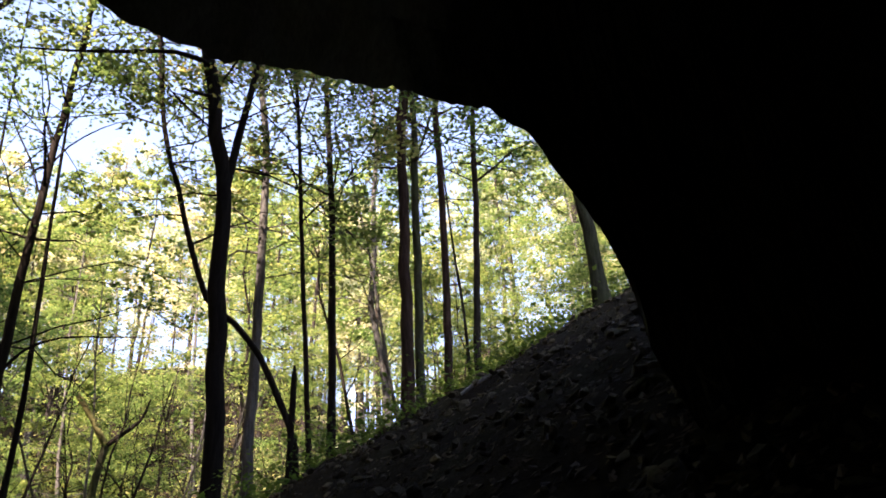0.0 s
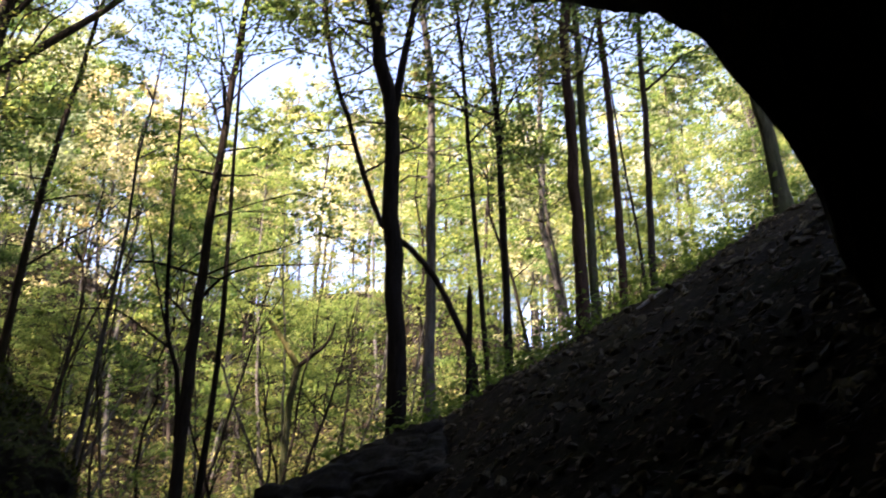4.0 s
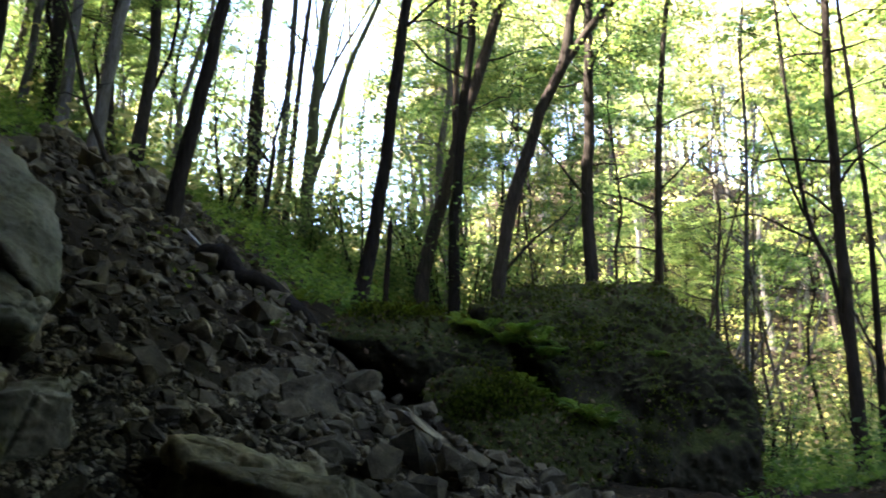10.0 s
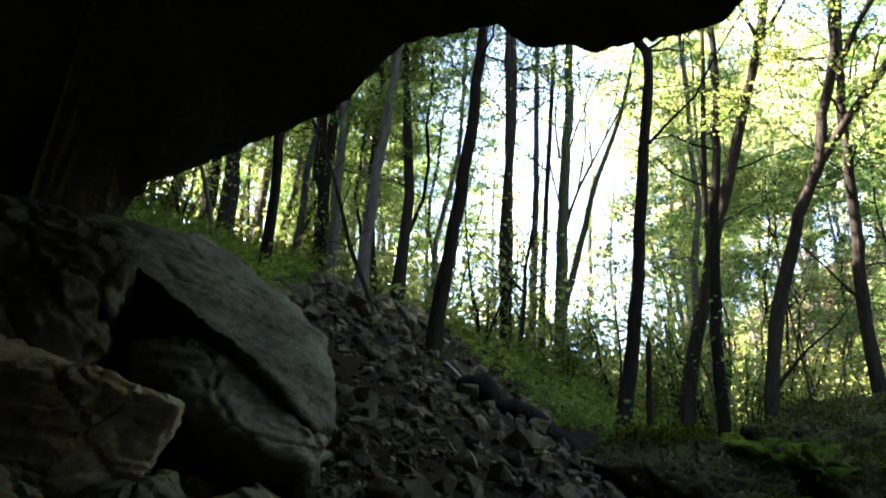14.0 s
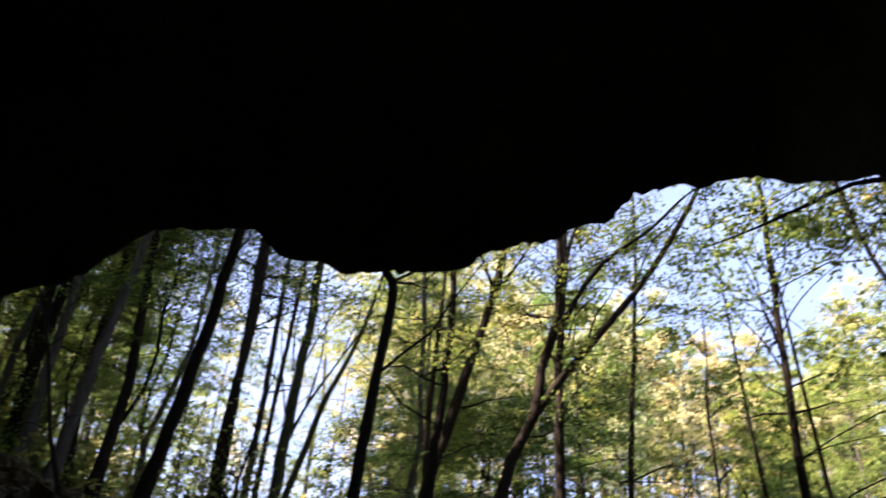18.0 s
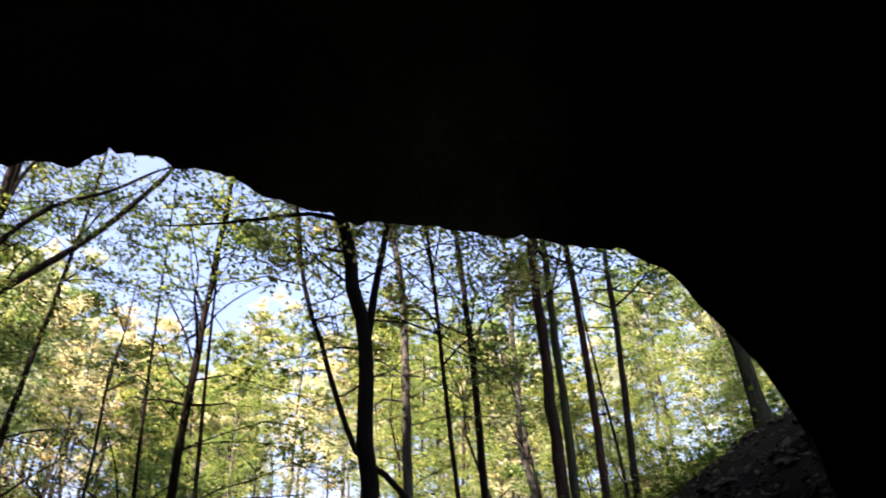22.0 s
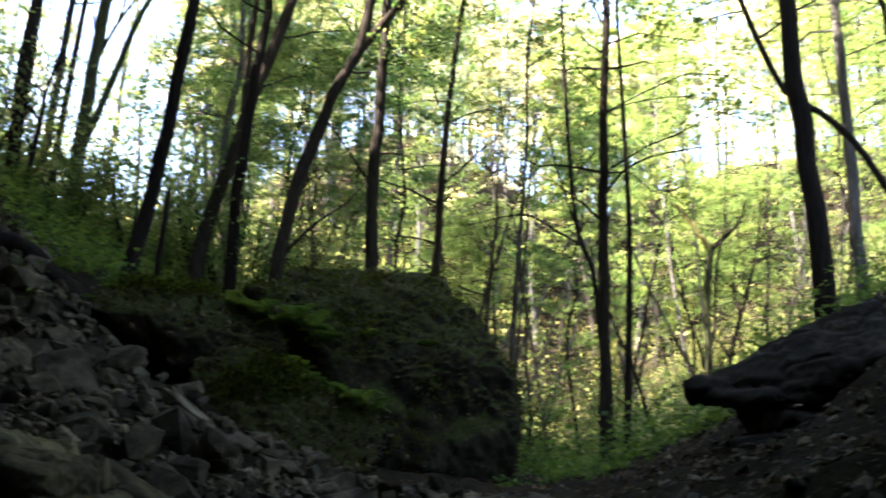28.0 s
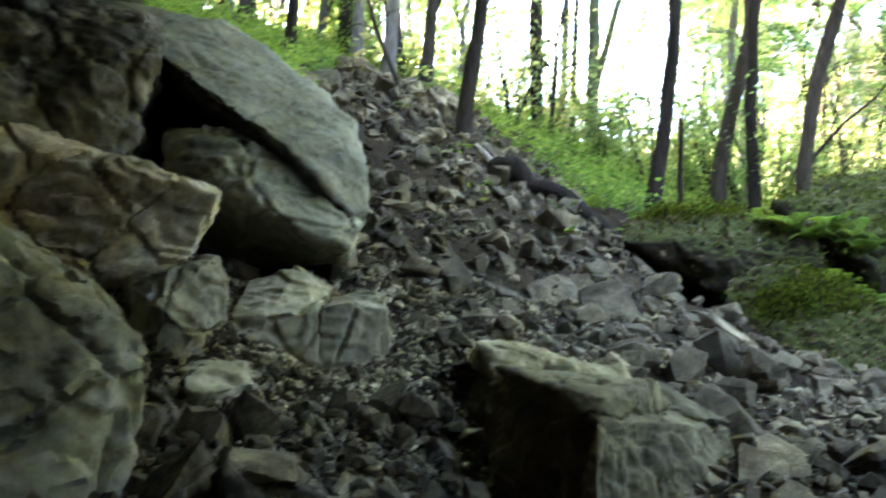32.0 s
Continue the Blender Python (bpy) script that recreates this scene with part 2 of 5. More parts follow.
def blade_arrays(base, way, up, length, width):
    """Small pointed leaves of one triangle each."""
    way = way / np.linalg.norm(way, axis=1)[:, None]
    side = np.cross(way, up)
    side /= np.linalg.norm(side, axis=1)[:, None] + 1e-9
    a = base + way * (length * 0.12)[:, None]
    v = np.stack([a + side * (width * 0.55)[:, None], a - side * (width * 0.55)[:, None], base + way * length[:, None]], 1)
    return v.reshape(-1, 3), np.arange(len(base) * 3).reshape(-1, 3)


def tube(path, radii, sides=8, rng=None, knob=0.0):
    """Vertices and quads of a tapering tube along a path."""
    path, radii = np.asarray(path, dtype=float), np.asarray(radii, dtype=float)
    tan = np.gradient(path, axis=0)
    tan /= np.linalg.norm(tan, axis=1)[:, None] + 1e-9
    ref = np.array([1.0, 0.0, 0.0]) if abs(tan[0][0]) < 0.8 else np.array([0.0, 1.0, 0.0])
    n1 = np.cross(tan, ref)
    n1 /= np.linalg.norm(n1, axis=1)[:, None]
    n2 = np.cross(tan, n1)
    ang = np.linspace(0, 2 * np.pi, sides, endpoint=False)
    rr = np.repeat(radii[:, None], sides, 1)
    if rng is not None and knob:
        rr = rr * (1 + knob * rng.standard_normal(rr.shape))
    v = path[:, None, :] + rr[:, :, None] * (np.cos(ang)[None, :, None] * n1[:, None, :] + np.sin(ang)[None, :, None] * n2[:, None, :])
    k = len(path)
    a = (np.arange(k - 1)[:, None] * sides + np.arange(sides)[None, :])
    b = (np.arange(k - 1)[:, None] * sides + (np.arange(sides)[None, :] + 1) % sides)
    f = np.stack([a, b, b + sides, a + sides], -1).reshape(-1, 4)
    return v.reshape(-1, 3), f


def joined(pieces):
    vs, fs, o = [], [], 0
    for v, f in pieces:
        vs.append(v)
        fs.append(f + o)
        o += len(v)
    return np.concatenate(vs), np.concatenate(fs)


def spline(points, step=0.35):
    """A smooth path through points (Catmull-Rom)."""
    p = [np.array(q, dtype=float) for q in points]
    p = [2 * p[0] - p[1]] + p + [2 * p[-1] - p[-2]]
    out = []
    for i in range(1, len(p) - 2):
        k = max(2, int(np.linalg.norm(p[i + 1] - p[i]) / step))
        for j in range(k):
            t = j / k
            out.append(0.5 * (2 * p[i] + (p[i + 1] - p[i - 1]) * t + (2 * p[i - 1] - 5 * p[i] + 4 * p[i + 1] - p[i + 2]) * t * t
                              + (3 * p[i] - p[i - 1] - 3 * p[i + 1] + p[i + 2]) * t ** 3))
    out.append(p[-2])
    return np.array(out)


# ---- ground and cave ----
def step(a, b, x):
    t = min(1.0, max(0.0, (x - a) / (b - a)))
    return t * t * (3 - 2 * t)


def soft(x, k):
    return x if x / k > 20 else (0.0 if x / k < -20 else k * math.log1p(math.exp(x / k)))


def ground_z(x, y):
    """A gully rising away from the cave, a steep talus on its right, scree and a leafy bank on its left, wooded hills beyond."""
    u, s = -0.454 * x + 0.891 * y, 0.891 * x + 0.454 * y
    z = 2.05 * (1 - math.exp(-u / 3.4)) if u > 0 else 0.23 * u
    z += 0.055 * max(0.0, u - 5)
    r = soft(s - 0.15, 0.25)
    z += (0.775 - 0.38 * step(8.5, 15, u)) * (min(r, 2.2) * 1.08 + 0.86 * min(max(0.0, r - 2.2), 7) + 0.3 * max(0.0, min(r, 40) - 9.2))
    k = soft(-s - 2.1, 0.5)
    z += 0.63 * min(k, 6) + 0.53 * min(max(0.0, k - 6), 6) + 0.1 * max(0.0, min(k, 60) - 12)
    z -= 0.45 * math.exp(-((x + 6.95) ** 2 / 0.25 + (y - 4.85) ** 2 / 0.10))           # a hollow under the mossy ledge
    z -= 0.22 * math.exp(-((x + 4.65) ** 2 / 0.16 + (y - 1.05) ** 2 / 0.2))              # a pocket under the cracked blocks
    z -= 0.62 * math.exp(-((x + 5.8) ** 2 / 0.42 + (y - 0.95) ** 2 / 0.3))                # the hollow under the huge boulder
    z -= 0.2 * step(0.3, 1.3, s) * (1 - step(9.5, 12.5, u))
    d, az = math.hypot(x, y), math.degrees(math.atan2(-x, y))
    z += (0.25 + 0.75 * (1 - step(38, 62, az)) if az > 0 else 1.0) * (21 - 7 * math.exp(-((az - 4) / 4) ** 2)) * step(22, 75, d)
    return z


def rough_z(x, y):
    d = math.hypot(x, y)
    z = ground_z(x, y)
    z += (0.08 * noise.fractal((x * 0.9, y * 0.9, 1.7), 1.0, 2.0, 4) + 0.05 * noise.fractal((x * 3.1, y * 3.1, 6.1), 0.9, 2.0, 3)) * min(1.0, 0.4 + d / 12)
    if 0.891 * x + 0.454 * y > 0.2:                      # the talus is lumpy
        z += 0.07 * noise.fractal((x * 2.1, y * 2.1, 9.3), 0.7, 2.2, 5) * min(1.0, d / 5)
    if d > 16:
        z += 0.5 * noise.noise((x * 0.12, y * 0.12, 4.0)) * min(1.0, (d - 16) / 10)
    return z


def build_ground():
    rings = [0.0] + [0.35 * 1.032 ** i for i in range(225)]
    n = 320
    verts, faces = [(0, 0, rough_z(0, 0))], []
    for r in rings[1:]:
        for j in range(n):
            t = 2 * math.pi * j / n
            x, y = r * math.sin(t), r * math.cos(t)
            verts.append((x, y, rough_z(x, y)))
    for j in range(n):
        faces.append((0, 1 + (j + 1) % n, 1 + j, 0))
    for i in range(len(rings) - 2):
        o = 1 + i * n
        for j in range(n):
            k = (j + 1) % n
            faces.append((o + j, o + k, o + n + k, o + n + j))
    me = bpy.data.meshes.new("ground")
    me.from_pydata(verts, [], [f if f[0] else f[:3] for f in faces])
    me.polygons.foreach_set("use_smooth", np.full(len(me.polygons), True))
    return tagged(part("ground", me, SOIL), "dark forest soil with leaf litter and scree", "ground", kind="structure")


GROUND = build_ground()

# the cave's lip: degrees to the left of the y axis, degrees above the eye
LIP = [(-48, -14), (-34, -3), (-26, 4), (-20, 11), (-16, 16), (-14, 21), (-13.6, 24), (-13.2, 25.6), (-12.7, 27.1), (-12, 28.5), (-11.1, 29.8), (-10.1, 31.1), (-9, 32.9), (-8.2, 34.4), (-7.6, 35.2), (-6.5, 35.9), (-3.3, 36.8), (0.8, 38.2), (5.2, 38.9), (9.6, 39.5),
       (13.2, 39.7), (15.9, 39.9), (18.6, 40.4), (23, 41), (25.1, 41.9), (27.6, 42.1), (30.6, 42.2), (32.4, 42.4), (34.7, 42.1), (34.8, 42.2),
       (36.6, 41), (38, 40.5), (40.2, 40.3), (41.6, 39.7), (45.2, 39.3), (46.9, 38.8), (48.2, 38.1), (51.3, 37.5), (55.6, 37.2), (57.3, 36.8),
       (58.6, 37), (59.6, 37.5), (62.5, 37.1), (65, 38.2), (65.9, 38.4), (67.9, 37.9), (70.7, 37.3), (72.1, 36.8), (73, 36), (74.4, 34.4),
       (75.2, 33.5), (76.6, 32.3), (78.2, 31.7), (83.1, 28.8), (85.2, 27.7), (88.1, 25.9), (90, 21), (91.2, 16), (92.6, 6), (94, -10)]


def lip(az):
    for (a0, e0), (a1, e1) in zip(LIP, LIP[1:]):
        if a0 <= az <= a1:
            return e0 + (e1 - e0) * (az - a0) / (a1 - a0)
    return None


def lip_r(az):
    """How far the vault's edge is from the eye: close on the right, farther to the left."""
    return 3.3 + 3.6 * step(-4, 32, az) + 0.7 * step(60, 88, az) - 3.6 * step(100, 180, az)


def build_cave():
    """A hollow in a sandstone bluff: a rough vault over the eye, open towards the wood, with an unseen outer face added
    above the lip to shade the near ground.
    """
    cols, ups = 720, 26
    verts, faces = [], []
    for j in range(cols):
        az = -180 + 360 * j / cols
        e0 = lip(az)
        jag = 0.45 * noise.fractal((az * 0.35, 3.1, 0), 0.9, 2.1, 4) + 0.22 * noise.noise((az * 1.9, 8.0, 0)) if e0 is not None else 0
        lo = (e0 + jag) if e0 is not None else -25.0
        ca, sa = math.cos(radians(az)), -math.sin(radians(az))
        for i in range(ups + 1):                       # inside, from the lip up to the crown of the vault
            el = lo + (90 - lo) * (i / ups) ** 1.15
            r = lip_r(az) * (1 - 0.12 * step(45, 90, el)) + (3.6 - lip_r(az)) * step(42, 80, el)
            r += 0.35 * noise.fractal((sa * 2.2 * math.cos(radians(el)), ca * 2.2 * math.cos(radians(el)), el * 0.045), 0.9, 2.0, 5)
            h = r * math.cos(radians(el))
            verts.append((sa * h, ca * h, EYE + r * math.sin(radians(el))))
        for i in range(ups + 1):                       # outside, out of view: from the lip up the shading face and in over the top
            k = i / ups
            if i == 0:
                # the unseen 12 m wing on the left keeps sun off the near wood
                el, r = lo + 2.5, lip_r(az) + 1.2 + 12.0 * step(90, 96, az)
                h, z = r * math.cos(radians(el)), EYE + r * math.sin(radians(el))
                h0, z0 = h, z
            else:
                z = z0 + (UNSEEN_BLUFF + 2 * step(92, 104, az) - z0) * min(1.0, k / 0.6)
                h = (h0 + 0.9 * min(1.0, k / 0.6)) * (1 - step(0.6, 1.0, k)) + 0.5 * noise.fractal((sa * 3, ca * 3, z * 0.4), 1.0, 2.0, 4) * (k < 0.95)
                z += 2.0 * step(0.6, 1.0, k)
            verts.append((sa * h, ca * h, z))
    m = 2 * (ups + 1)
    for j in range(cols):
        o, q = j * m, ((j + 1) % cols) * m
        for i in range(ups):
            faces.append((o + i, o + i + 1, q + i + 1, q + i))
            b = ups + 1
            faces.append((o + b + i, q + b + i, q + b + i + 1, o + b + i + 1))
        faces.append((o, q, q + ups + 1, o + ups + 1))
    me = bpy.data.meshes.new("cave_roof")
    me.from_pydata(verts, [], faces)
    return tagged(part("cave_roof", me, CAVE), "dark overhanging sandstone roof of a rock shelter", "cave", kind="structure")


# top of the added outer face, its height set by the shade it casts
UNSEEN_BLUFF = 18.0
build_cave()


# ---- rocks ----
def hull_rock(corners, seed, size=0.12, rough=0.05, soften=2, crag=0.04, flute=0.0, chips=0):
    """A weathered block: the hull of its corners, cut fine, its edges worn, its faces uneven."""
    bm = bmesh.new()
    for c in corners:
        bm.verts.new(c)
    res = bmesh.ops.convex_hull(bm, input=bm.verts)
    bmesh.ops.delete(bm, geom=[v for v in set(res["geom_interior"]) if isinstance(v, bmesh.types.BMVert)], context="VERTS")
    rnd = random.Random(seed * 13)
    mid = sum((v.co for v in bm.verts), Vector()) / len(bm.verts)
    for _ in range(chips):                                # corners and edges broken off along flat planes
        way = Vector((rnd.gauss(0, 1), rnd.gauss(0, 1), rnd.gauss(0, 1))).normalized()
        reach = max((v.co - mid).dot(way) for v in bm.verts)
        cutting = bmesh.ops.bisect_plane(bm, geom=bm.verts[:] + bm.edges[:] + bm.faces[:], plane_co=mid + way * reach * rnd.uniform(0.84, 0.96), plane_no=way, clear_outer=True)
        bmesh.ops.edgeloop_fill(bm, edges=[g for g in cutting["geom_cut"] if isinstance(g, bmesh.types.BMEdge)])
    bmesh.ops.triangulate(bm, faces=bm.faces)
    for _ in range(6):
        long = [e for e in bm.edges if e.calc_length() > size]
        if not long:
            break
        bmesh.ops.subdivide_edges(bm, edges=long, cuts=1)
        bmesh.ops.triangulate(bm, faces=bm.faces)
    for _ in range(soften):
        bmesh.ops.smooth_vert(bm, verts=bm.verts, factor=0.5, use_axis_x=True, use_axis_y=True, use_axis_z=True)
    bm.normal_update()
    o = Vector((seed * 3.7, seed * 1.3, seed * 7.1))
    for v in bm.verts:
        p = v.co + o
        d = rough * noise.fractal(p * 1.7, 0.9, 2.1, 5)
        q = 3.0 * noise.fractal(Vector((p.x * 1.3, p.y * 1.3, p.z * 2.6)), 0.8, 2.0, 3)
        d += crag * (math.floor(q) + min(1.0, (q - math.floor(q)) * 4) - q * 0.6)         # broken ledges
        cell = noise.voronoi(p * 2.2)[0]
        d -= crag * 1.2 * max(0.0, 0.06 - (cell[1] - cell[0])) / 0.06                       # cracks
        d += rough * 0.3 * noise.fractal(p * 11, 0.8, 2.0, 3)
        if flute and abs(v.normal.z) < 0.6:                                                 # upright grooves
            d -= flute * abs(noise.fractal(Vector((p.x * 11, p.y * 11, p.z * 0.7)), 0.8, 2.0, 2))
        v.co += v.normal * d
    bm.normal_update()
    for f in bm.faces:
        f.smooth = True
    for e in bm.edges if chips else ():
        if e.calc_face_angle(0.0) > 0.6:
            e.smooth = False
    return bm


def boulder(name, label, corners, material, seed, category="rock", **shape):
    c = sum((Vector(p) for p in corners), Vector()) / len(corners)
    foot = Vector((c.x, c.y, min(p[2] for p in corners)))
    bm = hull_rock([Vector(p) - foot for p in corners], seed, **shape)
    ob = part(name, bm, material)
    ob.location = foot
    return tagged(ob, label, category)


boulder("overhanging_boulder", "huge pale grey boulder with a smooth sloping top and undercut front",
        [(-7.01, -0.19, 4.65), (-6.91, 0.16, 4.59), (-6.97, 0.72, 4.66), (-6.90, 1.20, 4.42), (-6.53, 1.49, 4.07), (-6.00, 1.59, 3.67), (-5.58, 1.58, 3.24), (-5.29, 1.53, 2.91),
         (-5.91, 0.05, 4.02), (-5.43, 0.50, 3.54), (-5.30, 0.76, 3.38), (-5.16, 1.01, 3.18), (-5.06, 1.20, 2.97), (-5.03, 1.34, 2.80),
         (-6.11, 0.47, 3.68), (-5.83, 0.90, 3.27), (-5.48, 1.17, 2.93), (-5.22, 1.40, 2.77), (-7.61, 1.15, 4.27), (-7.21, 1.76, 3.57), (-6.21, 1.57, 2.66), (-7.51, -0.07, 4.36)],
        ROCK, 1, size=0.045, rough=0.035, crag=0.018, soften=2)
boulder("lower_boulder", "buff rock layer with a dark undercut below the huge boulder",
        [(-6.01, 0.36, 3.42), (-5.79, 0.82, 3.32), (-5.58, 1.10, 3.14), (-5.28, 1.29, 2.92), (-4.98, 1.38, 2.73), (-5.12, 0.60, 2.81), (-4.99, 0.76, 2.83), (-4.89, 0.93, 2.70), (-4.83, 1.10, 2.58), (-4.79, 1.27, 2.55),
         (-5.42, 0.37, 2.95), (-5.99, 0.53, 2.61), (-5.91, 0.83, 2.59), (-5.73, 1.23, 2.62), (-5.33, 1.39, 2.59), (-6.51, 0.41, 3.50), (-6.02, 1.66, 2.99), (-5.99, 1.54, 2.79), (-6.36, 0.59, 2.78),
         (-5.47, 0.32, 3.23), (-5.46, 0.48, 3.31), (-5.40, 0.69, 3.32), (-5.31, 0.91, 3.18), (-5.19, 1.14, 2.98)],
        ROCK, 2, size=0.03, rough=0.03, crag=0.03, soften=1)
boulder("pitted_rock", "large buff rock with dark pits leaning on the cave wall",
        [(-5.41, -0.55, 3.84), (-5.51, 0.11, 3.93), (-5.30, 0.25, 3.67), (-5.21, 0.09, 2.96), (-5.11, -0.28, 2.83), (-4.96, -0.54, 3.03), (-7.01, -0.87, 4.55),
         (-7.01, 0.24, 4.56), (-6.61, 0.06, 2.53), (-6.30, -1.37, 4.34), (-5.30, -1.45, 3.64), (-5.20, -1.33, 2.31)], CAVE, 3, size=0.035, rough=0.06, crag=0.035)
boulder("wedge_rock", "flat-topped wedge of rusty brown rock",
        [(-4.69, -0.44, 2.91), (-4.61, 0.07, 2.84), (-4.38, 0.51, 2.64), (-4.47, 0.43, 2.36), (-4.56, 0.11, 2.15), (-4.49, -0.37, 2.03),
         (-5.61, -0.39, 3.13), (-5.37, 0.59, 2.86), (-5.41, 0.12, 2.24), (-4.71, -1.14, 2.92), (-4.60, -1.12, 2.02), (-5.51, -1.14, 2.71)], RUST, 4, chips=2, size=0.035, rough=0.04, crag=0.03, soften=1)
boulder("layered_rock", "greenish buff rock with rough horizontal layers",
        [(-3.70, -0.32, 2.26), (-3.50, -0.06, 2.12), (-3.39, 0.19, 1.87), (-3.39, 0.20, 1.68), (-3.29, 0.15, 1.14), (-2.95, -0.49, 0.94),
         (-3.33, -0.70, 2.29), (-4.40, -0.37, 2.33), (-4.31, -0.02, 2.14), (-4.20, 0.19, 1.54), (-3.20, -1.52, 2.23), (-2.99, -1.50, 0.92), (-4.30, -1.43, 2.22)],
        WARM, 5, chips=3, size=0.035, rough=0.04, crag=0.03)
boulder("pale_block", "upright pale cream block of broken sandstone",
        [(-4.20, 0.17, 2.15), (-4.16, 0.32, 2.22), (-4.26, 0.53, 2.32), (-4.22, 0.58, 2.18), (-4.19, 0.58, 2.05), (-4.16, 0.47, 1.88), (-4.10, 0.38, 1.71), (-4.14, 0.25, 1.75),
         (-4.17, 0.18, 2.03), (-4.03, 0.30, 2.06), (-4.04, 0.44, 1.94), (-4.64, 0.20, 2.30), (-4.65, 0.57, 2.37), (-4.64, 0.63, 1.95), (-4.57, 0.40, 1.69)],
        WARM, 6, chips=5, size=0.022, rough=0.03, crag=0.02, soften=0, flute=0.03)
boulder("cracked_block", "grey sandstone block with a sloping top, split by a vertical crack",
        [(-4.38, 0.64, 2.05), (-4.32, 0.81, 2.11), (-4.34, 1.04, 2.15), (-4.34, 0.67, 1.80), (-4.32, 1.04, 1.83), (-4.78, 0.76, 2.32), (-4.77, 1.01, 2.43), (-4.70, 1.19, 2.32), (-4.62, 1.11, 2.26), (-4.88, 0.77, 1.86), (-4.80, 1.17, 1.88)],
        WARM, 7, size=0.022, rough=0.02, crag=0.022, soften=0, flute=0.01)
boulder("cracked_block", "grey sandstone block, the other side of a crack",
        [(-4.34, 1.05, 2.15), (-4.32, 1.19, 2.19), (-4.33, 1.38, 2.18), (-4.32, 1.06, 1.83), (-4.34, 1.31, 1.91), (-4.36, 1.41, 1.99), (-4.65, 1.18, 2.27), (-4.63, 1.44, 2.32), (-4.79, 1.21, 1.90), (-4.72, 1.52, 2.04)],
        WARM, 8, size=0.022, rough=0.02, crag=0.022, soften=0, flute=0.01)
boulder("wedged_stone", "small grey stone wedged between the pale block and the cracked one",
        [(-4.45, 0.49, 1.98), (-4.44, 0.65, 2.02), (-4.38, 0.66, 1.89), (-4.34, 0.62, 1.77), (-4.36, 0.48, 1.75), (-4.86, 0.55, 1.99), (-4.83, 0.71, 2.03)],
        WARM, 21, chips=4, size=0.025, rough=0.015, crag=0.012, soften=1)
boulder("low_stone", "low buff stone at the foot of the blocks", [(-4.08, 0.41, 1.85), (-4.04, 0.70, 1.86), (-3.93, 0.73, 1.78), (-3.82, 0.48, 1.70), (-3.83, 0.42, 1.72), (-4.36, 0.59, 1.90),
        (-4.00, 0.59, 1.50), (-4.20, 0.59, 1.55)], WARM, 9, chips=5, size=0.025, rough=0.015, crag=0.012, soften=1)


def slab():
    """A big tilted slab: the body and three thinner plates that have split off along its top."""
    foot = Vector((-3.5, 2.0, 1.1))
    ob = thing("slab", foot, "large tilted slab of grey sandstone with a fissured top", "rock")
    pieces = [("body", [(-4.11, 1.78, 1.96), (-4.23, 2.02, 1.99), (-4.20, 2.29, 1.93), (-4.12, 2.66, 1.89), (-3.46, 2.74, 1.69), (-2.85, 1.69, 1.67), (-3.70, 1.69, 1.77),
                        (-3.54, 1.39, 1.30), (-2.71, 1.61, 0.96), (-3.00, 2.50, 1.16), (-3.60, 2.80, 1.36), (-3.99, 1.81, 1.36), (-3.19, 1.52, 1.06)], 10, 0.02, 0.02),
              ("plate", [(-4.14, 1.77, 1.94), (-4.15, 1.79, 2.03), (-4.26, 2.00, 2.05), (-4.22, 2.31, 2.00), (-4.13, 2.61, 1.97), (-3.95, 2.55, 1.87), (-3.75, 2.09, 1.87), (-3.80, 1.73, 1.85),
                         (-3.91, 1.73, 1.97), (-3.80, 2.09, 1.97)], 17, 0.03, 0.02),
              ("plate", [(-2.88, 1.70, 1.66), (-3.05, 1.65, 1.77), (-3.65, 1.67, 1.89), (-3.70, 2.09, 1.87), (-3.50, 2.45, 1.78), (-3.20, 2.10, 1.70), (-2.90, 1.74, 1.74),
                         (-3.4, 2.3, 1.86)], 18, 0.03, 0.02),
              ("plate", [(-3.62, 2.29, 1.77), (-3.90, 2.39, 1.87), (-3.95, 2.68, 1.87), (-3.50, 2.74, 1.72), (-3.42, 2.50, 1.72), (-3.70, 2.50, 1.87)], 19, 0.03, 0.015)]
    for name, corners, seed, rough, crag in pieces:
        part(name, hull_rock([Vector(c) - foot for c in corners], seed, size=0.022, rough=rough, crag=crag, soften=0, flute=0.08 if name == "body" else 0.0), SLABROCK, ob)


slab()
boulder("broken_stone", "dark broken stone beside the slab", [(-3.12, 2.49, 1.61), (-3.27, 2.78, 1.68), (-3.06, 2.86, 1.57), (-2.89, 2.62, 1.37), (-2.97, 2.37, 1.36), (-3.30, 2.60, 1.36)],
        STONE, 11, chips=3, size=0.035, rough=0.015, crag=0.01, soften=1)
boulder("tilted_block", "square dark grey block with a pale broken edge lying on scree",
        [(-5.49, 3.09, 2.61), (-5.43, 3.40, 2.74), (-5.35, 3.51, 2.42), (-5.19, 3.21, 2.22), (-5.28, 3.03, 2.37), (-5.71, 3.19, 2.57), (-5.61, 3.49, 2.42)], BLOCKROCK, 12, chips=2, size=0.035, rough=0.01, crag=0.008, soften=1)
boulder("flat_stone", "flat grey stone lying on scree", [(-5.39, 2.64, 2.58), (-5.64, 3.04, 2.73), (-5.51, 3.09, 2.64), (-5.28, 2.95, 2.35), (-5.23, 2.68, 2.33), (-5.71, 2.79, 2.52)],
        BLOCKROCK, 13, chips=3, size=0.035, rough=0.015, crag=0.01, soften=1)
